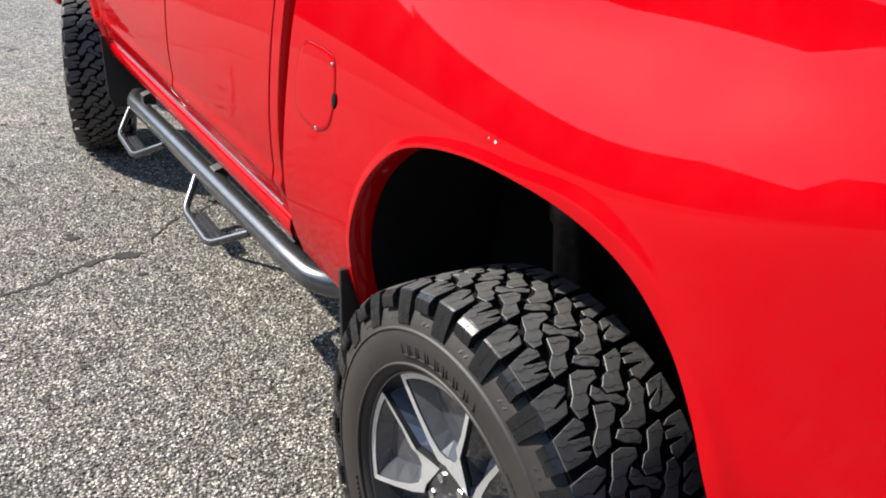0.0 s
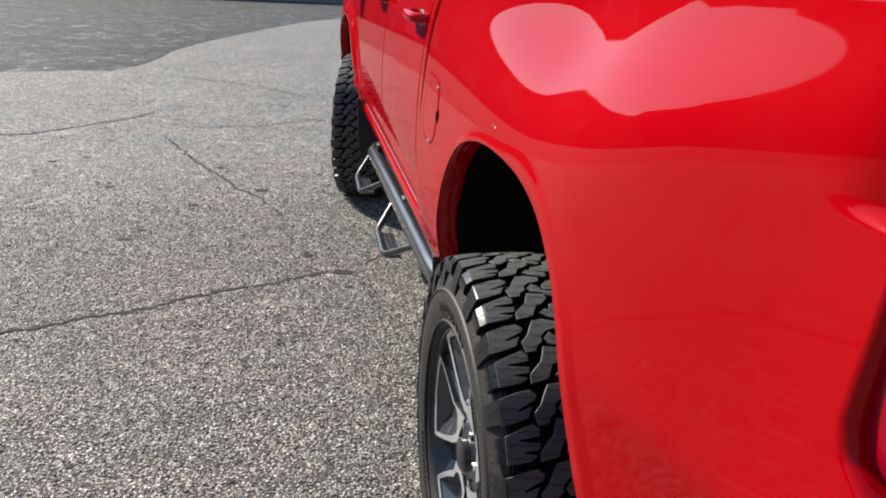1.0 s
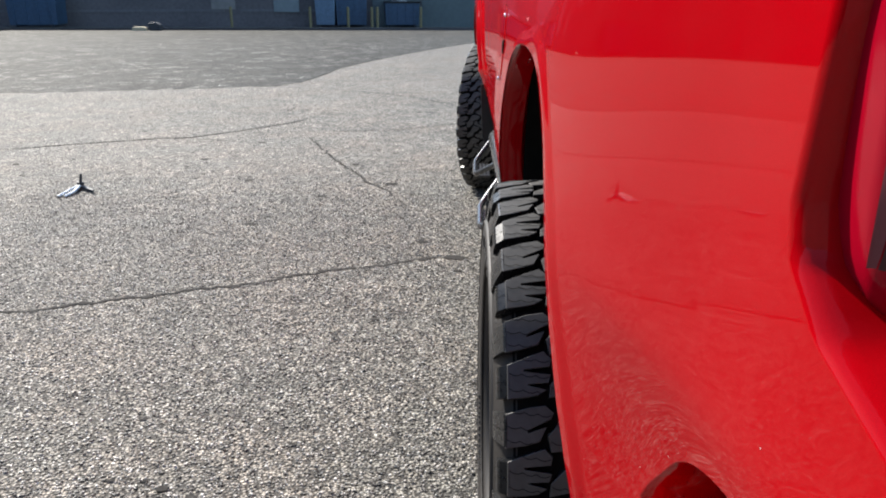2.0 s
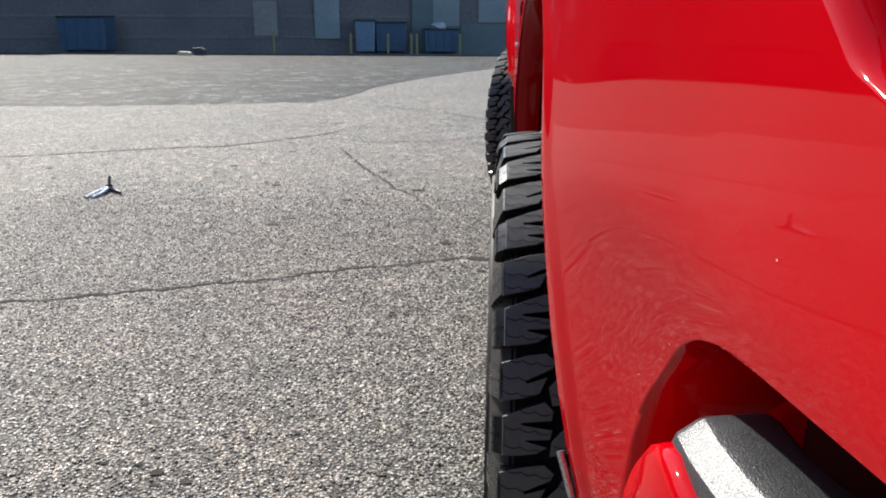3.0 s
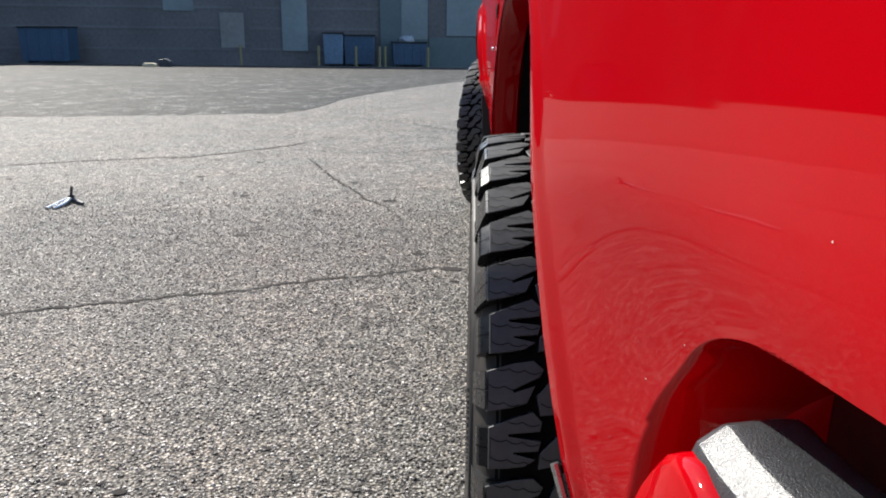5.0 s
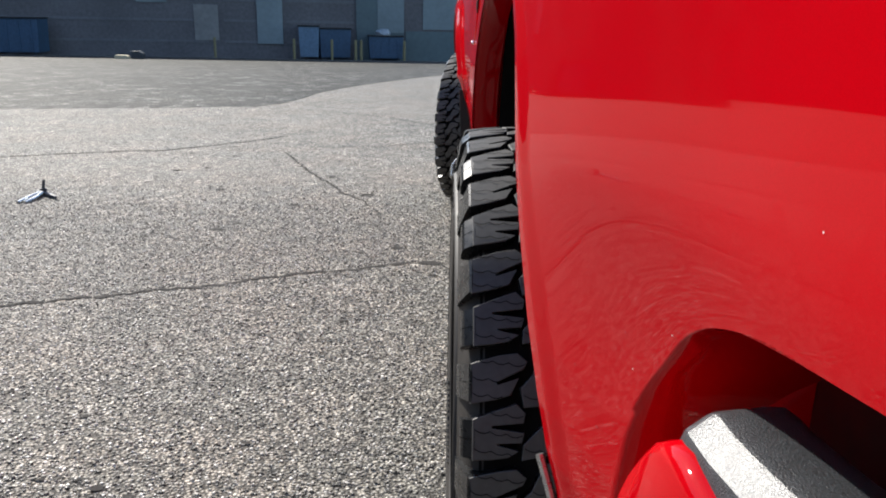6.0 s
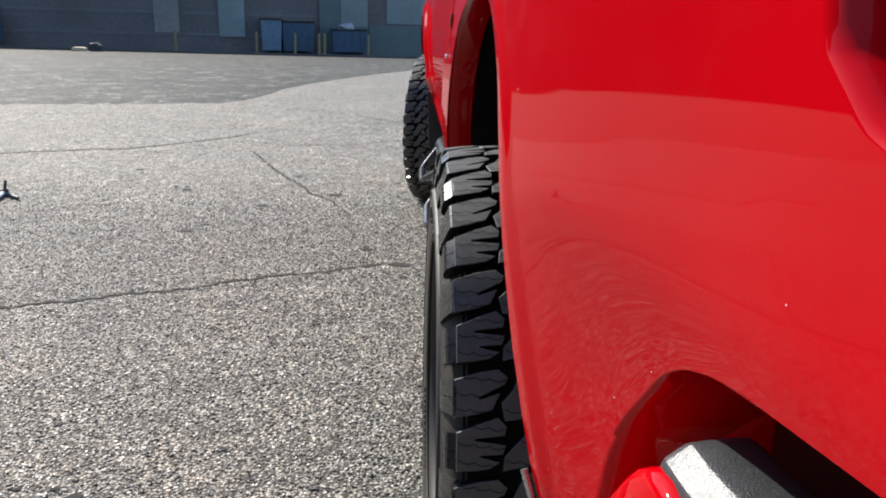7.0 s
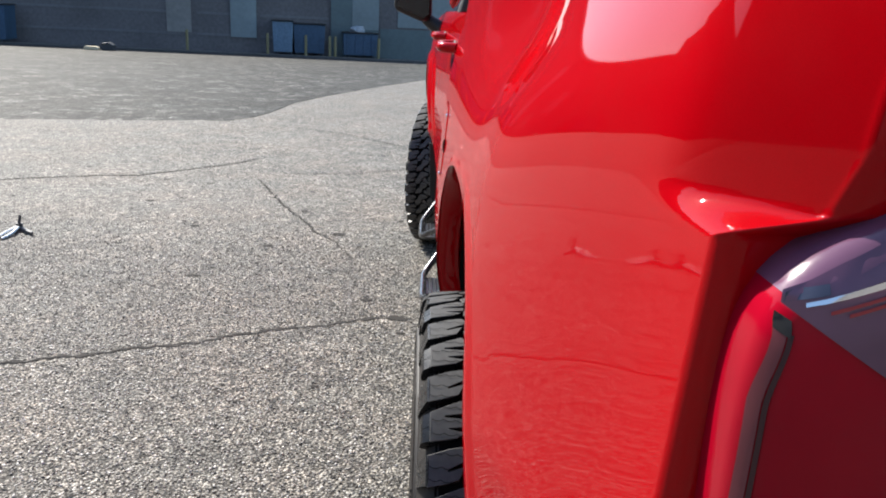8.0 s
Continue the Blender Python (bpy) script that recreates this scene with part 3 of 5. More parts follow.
def bed_gap_parts():
    """What closes the bed and the cab across the truck."""
    part("cab_back", box(0.10, WIDE - 0.10, 0.845, 0.875, 0.58, 1.36, 0.008), RED, truck)
    part("rear_window", sheet([[(0.16 + 0.14 * t, 0.86 + 0.10 * t, 1.36 + 0.48 * t) for t in (0, 1)], [(WIDE - 0.16 - 0.14 * t, 0.86 + 0.10 * t, 1.36 + 0.48 * t) for t in (0, 1)]]), DARK_GLASS, truck)
    part("roof", sheet([[(0.30 + (WIDE - 0.60) * u, 0.96 + 1.42 * v, 1.86 + 0.05 * math.sin(math.pi * u) ** 0.5 + 0.045 * math.sin(math.pi * v)) for v in np.linspace(0, 1, 14)] for u in np.linspace(0, 1, 18)]), RED, truck, smooth=60)
    part("windscreen", sheet([[(0.32 - 0.16 * v + (WIDE - 0.64 + 0.32 * v) * u, 2.36 + 0.72 * v + 0.06 * math.sin(math.pi * u), 1.87 - 0.50 * v) for v in np.linspace(0, 1, 6)] for u in np.linspace(0, 1, 14)]), DARK_GLASS, truck, smooth=60)
    part("bonnet", sheet([[(0.12 + (WIDE - 0.24) * u, 2.9 + 1.65 * v, 1.33 + 0.07 * math.sin(math.pi * u) ** 0.6 - 0.13 * v ** 2) for v in np.linspace(0, 1, 20)] for u in np.linspace(0, 1, 24)]), RED, truck, smooth=60)
    part("grille", box(0.30, WIDE - 0.30, 4.55, 4.68, 0.72, 1.22, 0.03), BLACK, truck)
    part("front_bumper", box(0.12, WIDE - 0.12, 4.45, 4.80, 0.48, 0.72, 0.05), RED, truck)
    part("bed_floor", box(0.46, WIDE - 0.46, -0.90, 0.76, 0.92, 0.95), BLACK, truck)
    for x0, x1 in ((0.17, 0.46), (WIDE - 0.46, WIDE - 0.17)):
        part("wheel_house", box(x0, x1, -0.80, 0.70, 1.11, 1.13, 0.01), BLACK, truck)
    part("bed_front", box(0.18, WIDE - 0.18, 0.735, 0.76, 0.58, 1.44, 0.006), RED, truck)
    part("chassis", box(0.5, WIDE - 0.5, -0.85, 4.4, 0.48, 0.62, 0.02), LINER, truck)
    part("rear_axle", tube([(0.20, 0, R_TYRE), (WIDE - 0.20, 0, R_TYRE)], 0.055, 16), IRON, truck, smooth=60)
    part("front_axle", tube([(0.25, AXLE_F, R_TYRE), (WIDE - 0.25, AXLE_F, R_TYRE)], 0.045, 16), IRON, truck, smooth=60)
    part("tailgate", box(0.20, WIDE - 0.20, -0.965, -0.90, 0.90, 1.44, 0.012), RED, truck)
    part("cab_floor", box(0.14, WIDE - 0.14, 0.88, 2.9, 0.58, 0.63), LINER, truck)
    part("engine_bay", box(0.40, WIDE - 0.40, 2.9, 4.5, 0.62, 1.2), LINER, truck)
    part("dashboard", box(0.2, WIDE - 0.2, 2.5, 2.9, 0.95, 1.3, 0.05), BLACK, truck)


def wheel_well(side, arch, deep):
    """The dark shell above a wheel."""
    dense = smooth_line(arch, 40)
    rows = [[flip(side, (x, y, z + 0.014)) for x in (0.086, 0.12, 0.3, deep)] for y, z in dense]
    bm = sheet(rows)
    bm.faces.new([bm.verts.new(flip(side, (deep, y, z + 0.008))) for y, z in dense])
    part("wheel_well", bm, LINER, truck, smooth=60)


def mud_flap(side, y, x0, x1, z0, z1):
    pts = [flip(side, p) for p in ((x0, y, z1), (x1, y, z1), (x1 - 0.01, y - 0.03, z0), (x0 + 0.03, y - 0.03, z0), (x0 + 0.012, y - 0.02, z0 + 0.05))]
    part("mud_flap", bevelled(prism(pts, (0, 0.012, 0)), 0.003), BLACK, truck)


# wheels
def arc_box(c0, c1, section, skew=0.0, n=3, bm=None):
    """A tread piece: a section of (x, radius) pairs run round the tyre from c0 to c1 metres; skew: metres round per metre across."""
    rows = []
    x_ref = section[0][0]
    for k in range(n + 1):
        c = c0 + (c1 - c0) * k / n
        row = []
        for x, r in section:
            a = (c + skew * (x - x_ref)) / R_CROWN
            row.append((x, r * math.sin(a), r * math.cos(a)))
        rows.append(row)
    bm = bm or bmesh.new()
    vs = [[bm.verts.new(p) for p in row] for row in rows]
    m = len(section)
    for i in range(n):
        for j in range(m):
            bm.faces.new((vs[i][j], vs[i + 1][j], vs[i + 1][(j + 1) % m], vs[i][(j + 1) % m]))
    bm.faces.new(vs[0]), bm.faces.new(list(reversed(vs[-1])))
    return bm


PITCHES = 21
R_CROWN = 0.432
PITCH = 2 * math.pi * R_CROWN / PITCHES
MID = 0.146         # the tyre's middle plane, from its outer face


def crown(x):
    """The tread's radius across the tyre."""
    return R_CROWN - 0.0060 * abs((x - MID) / 0.126) ** 4


def on_tread(u, x, sink=0.0):
    r = crown(x) - sink
    a = -u / R_CROWN
    return (x, r * math.sin(a), r * math.cos(a))


def tread_block(outline, deep=0.013, bm=None):
    """A tread block from its outline, (back round the tyre, across), with a worn upper edge."""
    bm = bm or bmesh.new()
    k = len(outline)
    area = sum(a[0] * b[1] - a[1] * b[0] for a, b in zip(outline, outline[1:] + outline[:1]))
    turn = 1.0 if area > 0 else -1.0
    inner, wide = [], []
    for i in range(k):
        a, p, b = Vector(outline[i - 1]), Vector(outline[i]), Vector(outline[(i + 1) % k])
        u, w = (p - a).normalized(), (b - p).normalized()
        n = Vector((-u.y, u.x)) + Vector((-w.y, w.x))
        n = (n.normalized() if n.length > 0.1 else Vector((-u.y, u.x))) * turn
        inner.append(p - n * 0.0006)
        wide.append(p - n * 0.0015)
    low = [bm.verts.new(on_tread(u, x, deep)) for u, x in wide]
    mid = [bm.verts.new(on_tread(u, x, 0.0010)) for u, x in wide]
    top = [bm.verts.new(on_tread(u, x)) for u, x in inner]
    for a, b in ((low, mid), (mid, top)):
        for i in range(k):
            bm.faces.new((a[i], a[(i + 1) % k], b[(i + 1) % k], b[i]))
    bm.faces.new(top)
    return bm


LUG_A = [(144, 22), (134, 52), (127, 74), (136, 84), (145, 82), (149, 44), (153, 44), (157, 83), (166, 80), (168, 50), (171, 50), (176, 76), (182, 64), (185, 44), (187, 22)]
LUG_B = [(208, 19), (200, 52), (197, 75), (205, 86), (212, 82), (227, 48), (231, 50), (223, 76), (240, 66), (245, 48), (250, 19)]
BOOT = [(120, 120), (124, 153), (134, 156), (149, 141), (152, 129), (178, 115), (185, 82), (170, 84), (159, 96), (148, 109)]
HOOK = [(190, 112), (187, 132), (194, 159), (205, 156), (212, 131), (222, 119), (234, 118), (241, 107), (251, 102), (253, 84), (234, 80), (220, 95), (204, 103)]
BONE = [(163, 144), (167, 160), (173, 178), (183, 182), (190, 174), (186, 164), (181, 146), (172, 132)]
KNEE = [(216, 138), (224, 148), (236, 154), (240, 175), (250, 186), (256, 178), (250, 164), (242, 152), (238, 132), (228, 126)]


HALF = 0.317        # twice the place of the tread's point of symmetry, back round the tyre


def metres(outline, turned=False):
    """Outline in metres; turned: the half turn that makes the tread's other side."""
    lay = [(0.145 + 0.00104 * (u - 165), 0.022 + 0.000918 * (x - 22)) for u, x in outline]
    if turned:
        return [(HALF - u, 2 * MID - x) for u, x in lay]
    return lay


def sipe_lines(outline, bm):
    """Fine zigzag cuts across a block, drawn as dark hairlines a little above its face."""
    us = [p[0] for p in outline]
    lo, hi = min(us), max(us)
    n = 3 if hi - lo > 0.05 else 2
    for k in range(n):
        u = lo + (hi - lo) * (k + 0.55) / n
        hits = sorted(a[1] + (b[1] - a[1]) * (u - a[0]) / (b[0] - a[0]) for a, b in zip(outline, outline[1:] + outline[:1]) if (a[0] - u) * (b[0] - u) < 0)
        for x0, x1 in zip(hits[::2], hits[1::2]):
            if x1 - x0 < 0.009:
                continue
            m = max(3, int((x1 - x0) / 0.006))
            line = [(u + 0.0014 * (1 if i % 3 else -1) + 0.10 * (x1 - x0) * (i / m - 0.5), x0 + 0.001 + (x1 - x0 - 0.002) * i / m) for i in range(m + 1)]
            for (u0, xa), (u1, xb) in zip(line, line[1:]):
                bm.faces.new([bm.verts.new(on_tread(uu, xx, -0.0003)) for uu, xx in ((u0 - 0.0005, xa), (u1 - 0.0005, xb), (u1 + 0.0005, xb), (u0 + 0.0005, xa))])


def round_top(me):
    """A block's worn grey face takes the tyre's round normals; its black sides hold the grooves' shade in their colour.
    """
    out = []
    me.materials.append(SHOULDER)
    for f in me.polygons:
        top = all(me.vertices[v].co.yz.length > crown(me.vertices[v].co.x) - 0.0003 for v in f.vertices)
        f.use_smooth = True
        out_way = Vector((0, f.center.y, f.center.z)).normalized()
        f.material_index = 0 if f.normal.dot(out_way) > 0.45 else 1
        for v in f.vertices:
            co = me.vertices[v].co
            out.append(Vector((0, co.y, co.z)).normalized() if top else f.normal.copy())
    me.normals_split_custom_set(out)


def shoulder(u0, u1, section, turned, lean=0.0, cut=0.0009):
    """The lug's side: a section of (across, radius) run back round the tyre, parted by one fine cut."""
    bm = bmesh.new()
    half = (u0 + u1) / 2
    for a, b in ((u0, half - cut / 2), (half + cut / 2, u1)):
        rows = []
        for k in range(3):
            row = []
            for x, r in section:
                u = a + (b - a) * k / 2 + lean * (R_CROWN - r)
                uu, xx = (HALF - u, 2 * MID - x) if turned else (u, x)
                ang = -uu / R_CROWN
                row.append((xx, r * math.sin(ang), r * math.cos(ang)))
            rows.append(row)
        vs = [[bm.verts.new(p) for p in row] for row in rows]
        m = len(section)
        for i in range(2):
            for j in range(m):
                bm.faces.new((vs[i][j], vs[i + 1][j], vs[i + 1][(j + 1) % m], vs[i][(j + 1) % m]))
        bm.faces.new(vs[0]), bm.faces.new(list(reversed(vs[-1])))
    return bm


SIDE_A = [(0.0235, 0.4262), (0.0110, 0.4165), (0.0085, 0.4120), (0.0070, 0.4040), (0.0070, 0.3945), (0.0110, 0.3910), (0.030, 0.393), (0.030, 0.420)]
SIDE_B = [(0.0195, 0.4260), (0.0165, 0.4235), (0.0120, 0.4080), (0.0065, 0.3860), (0.0035, 0.3660), (0.0060, 0.3620), (0.020, 0.366), (0.030, 0.395), (0.030, 0.420)]


def tyre_and_tread(wheel):
    prof = [(0.045, 0.269), (0.026, 0.271), (0.015, 0.277), (0.009, 0.290), (0.0035, 0.310), (0.001, 0.330), (0.0025, 0.350), (0.0075, 0.368), (0.0135, 0.384), (0.020, 0.397), (0.034, 0.409), (0.08, 0.4145), (MID, 0.4165)]
    prof += [(2 * MID - x, r) for x, r in reversed(prof[:-1])]
    tyre = part("tyre", revolve(prof, 144), SIDEWALL, wheel, "black all-terrain tyre", smooth=50)
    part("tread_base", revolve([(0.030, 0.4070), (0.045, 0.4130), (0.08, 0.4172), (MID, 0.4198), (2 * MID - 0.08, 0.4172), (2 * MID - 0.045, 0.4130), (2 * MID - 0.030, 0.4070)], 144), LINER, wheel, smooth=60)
    bars = random.Random(5)
    # raised rings and worn lettering, kept as plain bars
    part("bead_ring", revolve([(0.0085, 0.284), (0.0055, 0.286), (0.0055, 0.289), (0.0085, 0.291)], 144), SIDEWALL, wheel, smooth=60)
    part("sidewall_ring", revolve([(0.0035, 0.3520), (0.0003, 0.3540), (0.0006, 0.3565), (0.0050, 0.3585)], 144), SIDEWALL, wheel, smooth=60)
    for start, count, r0, r1 in ((-14, 8, 0.306, 0.330), (166, 8, 0.306, 0.330), (-66, 14, 0.300, 0.306), (114, 14, 0.300, 0.306)):
        at = start
        for k in range(count):
            wide = bars.uniform(3.4, 4.6) if r1 - r0 > 0.015 else bars.uniform(0.8, 1.8)
            c0, c1 = radians(at) * R_CROWN, radians(at + wide) * R_CROWN
            if r1 - r0 > 0.015:
                # a raised outline with a sunk middle
                for a, b, lo, hi in ((c0, c0 + 0.003, r0, r1), (c1 - 0.003, c1, r0, r1), (c0 + 0.003, c1 - 0.003, r1 - 0.003, r1), (c0 + 0.003, c1 - 0.003, r0, r0 + 0.003)):
                    part("raised_bar", arc_box(a, b, [(0.006, lo), (0.0010, lo + 0.0005), (0.0006, hi - 0.0005), (0.006, hi)], 0.0, n=2), SIDEWALL, wheel)
            else:
                part("raised_bar", arc_box(c0, c1, [(0.008, r0), (0.0022, r0 + 0.001), (0.0022, r1 - 0.001), (0.008, r1)], 0.0, n=2), SIDEWALL, wheel)
            at += wide + bars.uniform(0.8, 1.3)
    kinds = []
    sipes_one = bmesh.new()
    for turned in (False, True):
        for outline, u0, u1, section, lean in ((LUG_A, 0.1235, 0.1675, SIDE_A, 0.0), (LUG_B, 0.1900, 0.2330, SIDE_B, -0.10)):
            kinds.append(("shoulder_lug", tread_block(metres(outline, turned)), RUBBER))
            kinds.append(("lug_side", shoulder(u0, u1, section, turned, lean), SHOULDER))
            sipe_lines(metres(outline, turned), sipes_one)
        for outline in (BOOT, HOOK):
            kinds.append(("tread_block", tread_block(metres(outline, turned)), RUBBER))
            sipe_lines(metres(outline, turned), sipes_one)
    for outline in (BONE, KNEE):
        kinds.append(("tread_block", tread_block(metres(outline)), RUBBER))
        sipe_lines(metres(outline), sipes_one)
    # the fine sipes of the whole tread, too small to pick apart
    me = bpy.data.meshes.new("sipes")
    sipes_one.to_mesh(me)
    sipes_one.free()
    sipes = bmesh.new()
    for k in range(PITCHES):
        first = len(sipes.verts)
        sipes.from_mesh(me)
        sipes.verts.ensure_lookup_table()
        bmesh.ops.rotate(sipes, verts=sipes.verts[first:], cent=(0, 0, 0), matrix=Matrix.Rotation(2 * math.pi * k / PITCHES, 3, "X"))
    bpy.data.meshes.remove(me)
    part("sipe", sipes, LINER, wheel, "fine dark cuts in the tread blocks", kind="stuff")
    # zigzag ribs on the upper sidewall between the lugs
    chev = bmesh.new()
    for c in (0.145, 0.161):
        for c0, lo, hi, lean in ((c, 0.372, 0.384, 0.8), (c + 0.0065, 0.384, 0.394, -0.8)):
            rows = []
            for r in (lo, hi):
                u = -(c0 + lean * (r - lo)) / R_CROWN
                rows.append([((0.0185 - 0.75 * (r - 0.366) * -1 - 0.0155) + dx, r * math.sin(u + du), r * math.cos(u + du)) for dx, du in ((0.008, -0.006), (-0.0005, -0.005), (-0.0005, 0.005), (0.008, 0.006))])
            sheet(rows, bm=chev)
    kinds.append(("side_biter", chev, SIDEWALL))
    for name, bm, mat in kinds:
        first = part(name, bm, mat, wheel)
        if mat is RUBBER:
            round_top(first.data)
        for k in range(1, PITCHES):
            ob = new(name, first.data)
            ob.parent = wheel
            ob.rotation_euler = (2 * math.pi * k / PITCHES, 0, 0)


def polar(r, deg, x):
    return (x, r * math.sin(radians(deg)), r * math.cos(radians(deg)))


def rim(wheel):
    part("rim_lip", revolve([(0.046, 0.272), (0.030, 0.273), (0.024, 0.270), (0.025, 0.266), (0.036, 0.263), (0.060, 0.255)], 120), GREY_ALLOY, wheel, smooth=40)
    arc = [25 - 50 * k / 8 for k in range(9)]
    outer = [(0.086, 6), (0.094, 20), (0.130, 24.5), (0.190, 25.5), (0.252, 25.5)] + [(0.266, d) for d in arc] + [(0.252, -25.5), (0.190, -24.5), (0.135, -21.5), (0.100, -33), (0.078, -48)]
    inner = [(0.104, 3), (0.112, 12), (0.138, 18.5), (0.190, 22.3), (0.245, 23.2)] + [(0.254, d * 0.92) for d in arc] + [(0.245, -22.8), (0.190, -20.9), (0.146, -16.0), (0.126, -18), (0.110, -14)]
    floor_ = [(0.124, 1), (0.130, 5), (0.150, 8), (0.190, 12), (0.225, 13)] + [(0.238, d * 0.5) for d in arc] + [(0.225, -16), (0.190, -14), (0.160, -10), (0.146, -9), (0.132, -6)]
    face_x = lambda r: 0.028 + 0.022 * (0.268 - r) / 0.178
    for s in range(5):
        a = s * 72 + 17.5
        edge = bmesh.new()
        sheet([[polar(r, a + d, face_x(r)) for r, d in outer], [polar(r, a + d, face_x(r) + 0.0015) for r, d in inner]], close_v=True, bm=edge)
        spoke = part("spoke", sheet([[polar(r, a + d, face_x(r) + 0.0008) for r, d in outer], [polar(r, a + d, face_x(r) + 0.050) for r, d in outer]], close_v=True), GREY_ALLOY, wheel, "dark painted spoke with a bright machined border")
        part("spoke_edge", edge, MACHINED, spoke, "bright machined spoke border")
        pocket = sheet([[polar(r, a + d, face_x(r) + 0.0015) for r, d in inner], [polar(r, a + d, face_x(r) + 0.006) for r, d in inner], [polar(r, a + d, face_x(r) + 0.030) for r, d in floor_]], close_v=True)
        pocket.verts.ensure_lookup_table()
        m = len(floor_)
        pocket.faces.new(pocket.verts[-m:])
        part("spoke_pocket", pocket, POCKET, spoke)
        # the narrow dark channel between this spoke and the next
        ends = [(0.256, -25.5, -46.5), (0.190, -24.5, -46.5), (0.140, -23, -47), (0.108, -34, -50), (0.090, -42, -56)]
        part("spoke_channel", sheet([[polar(r, a + lo, face_x(r) + 0.012) for r, lo, hi in ends], [polar(r, a + lo * 0.55 + hi * 0.45, face_x(r) + 0.040) for r, lo, hi in ends], [polar(r, a + hi, face_x(r) + 0.012) for r, lo, hi in ends]]), CHANNEL, spoke, "glossy dark channel between two spokes")
    for s in range(6):
        part("lug_nut", tube([polar(0.062, s * 60 + 40, 0.046), polar(0.062, s * 60 + 40, 0.080)], 0.010, 6), CHROME, wheel)
    part("hub", revolve([(0.050, 0.0), (0.050, 0.050), (0.056, 0.084), (0.085, 0.098)], 48), GREY_ALLOY, wheel, smooth=40)
    part("hub_cap", revolve([(0.030, 0.0), (0.031, 0.030), (0.036, 0.036), (0.050, 0.038)], 40), GREY_ALLOY, wheel, "dark grey hub cap with a red mark", smooth=40)
    part("cap_mark", bevelled(box(0.0375, 0.0405, -0.018, 0.018, -0.006, 0.006), 0.001), LAMP_RED, wheel, "small red badge")
    part("brake_disc", revolve([(0.12, 0.06), (0.12, 0.175), (0.145, 0.175), (0.145, 0.06)], 64), IRON, wheel, smooth=30)
    part("brake_caliper", bevelled(prism([polar(0.11, 60, 0.10), polar(0.19, 55, 0.10), polar(0.20, 85, 0.10), polar(0.19, 115, 0.10), polar(0.11, 110, 0.10)], (0.07, 0, 0)), 0.006), IRON, wheel)


def make_wheel():
    barrel = revolve([(0.058, 0.250), (0.10, 0.238), (0.19, 0.236), (0.235, 0.262), (0.245, 0.262)], 96)
    w = part("wheel", barrel, GREY_ALLOY, truck, "all-terrain tyre on a grey and machined alloy rim", smooth=40)
    rim(w)
    tyre_and_tread(w)
    w.location = (-0.012, -0.022, R_TYRE)
    return w


flank(-1)
flank(1)
bed_gap_parts()
for side in (-1, 1):
    wheel_well(side, [(y, z) for y, z in REAR_ARCH], 0.42)
    wheel_well(side, FRONT_ARCH, 0.45)
    mud_flap(side, 0.455, 0.034, 0.26, 0.36, 0.69)
    mud_flap(side, AXLE_F - 0.62, 0.05, 0.28, 0.34, 0.66)
    part("lip_trim", tube([flip(side, p) for p in ((0.060, -0.594, 0.652), (0.068, -0.606, 0.626), (0.076, -0.618, 0.598), (0.088, -0.640, 0.54))], 0.004, 8), STEEL, truck, "pale metal edge strip behind the rear wheel")
wheel = make_wheel()
copy_thing(wheel, pose(0.02, AXLE_F, R_TYRE + ground_z(AXLE_F), 40, 0, -15))
copy_thing(wheel, pose(WIDE + 0.012, -0.022, R_TYRE, 20, 0, 180))
copy_thing(wheel, pose(WIDE - 0.02, AXLE_F, R_TYRE + ground_z(AXLE_F), 70, 0, 165))

for side in (-1, 1):
    damper = part("damper", revolve([(0.0, 0.0), (0.0, 0.030), (0.012, 0.036), (0.10, 0.036), (0.11, 0.030), (0.26, 0.030), (0.27, 0.0)], 28), IRON, truck, "dull brown rear damper", smooth=40)
    damper.rotation_euler, damper.location = (0, radians(78), 0), flip(side, (0.30, 0.10, 1.02))

# running boards
def running_board(side):
    f = lambda p: flip(side, p)
    path = rounded_path([f(p) for p in ((0.26, 0.62, 0.50), (0.135, 0.78, 0.478), (0.125, 0.9, 0.478), (0.125, 2.62, 0.425), (0.16, 2.70, 0.425))], 0.10, 8)
    bar = part("running_board", tube(path, 0.038, 24), TUBE, truck, "round black tube step bar with two hoop steps", smooth=60)
    for y0, dz in ((1.18, 0.0), (2.10, -0.035)):
        dz += 0.002
        hoop = rounded_path([f(p) for p in ((0.105, y0 + 0.50, 0.45 + dz), (0.022, y0 + 0.38, 0.365 + dz), (0.016, y0 + 0.12, 0.362 + dz), (0.105, y0, 0.44 + dz))], 0.035, 6)
        st = part("step_hoop", tube(hoop, 0.0125, 12), TUBE, bar, "black hoop step with a ribbed tread", smooth=60)
        plate = [f(p) for p in ((0.024, y0 + 0.37, 0.358 + dz), (0.024, y0 + 0.13, 0.356 + dz), (0.085, y0 + 0.13, 0.356 + dz), (0.085, y0 + 0.37, 0.358 + dz))]
        part("step_plate", bevelled(prism(plate, (0, 0, -0.012)), 0.003), TEXTURED, bar)
        for k in range(3):
            x = 0.036 + k * 0.016
            part("step_rib", tube([f((x, y0 + 0.15, 0.359 + dz)), f((x, y0 + 0.35, 0.361 + dz))], 0.0035, 6), TUBE, bar)
    for y in (0.95, 1.55, 2.45):
        part("bracket", bevelled(prism([f((0.12, y, 0.50)), f((0.30, y, 0.57)), f((0.30, y, 0.53)), f((0.12, y, 0.455))], (0, 0.05, 0)), 0.003), BLACK, bar)


running_board(-1)
running_board(1)


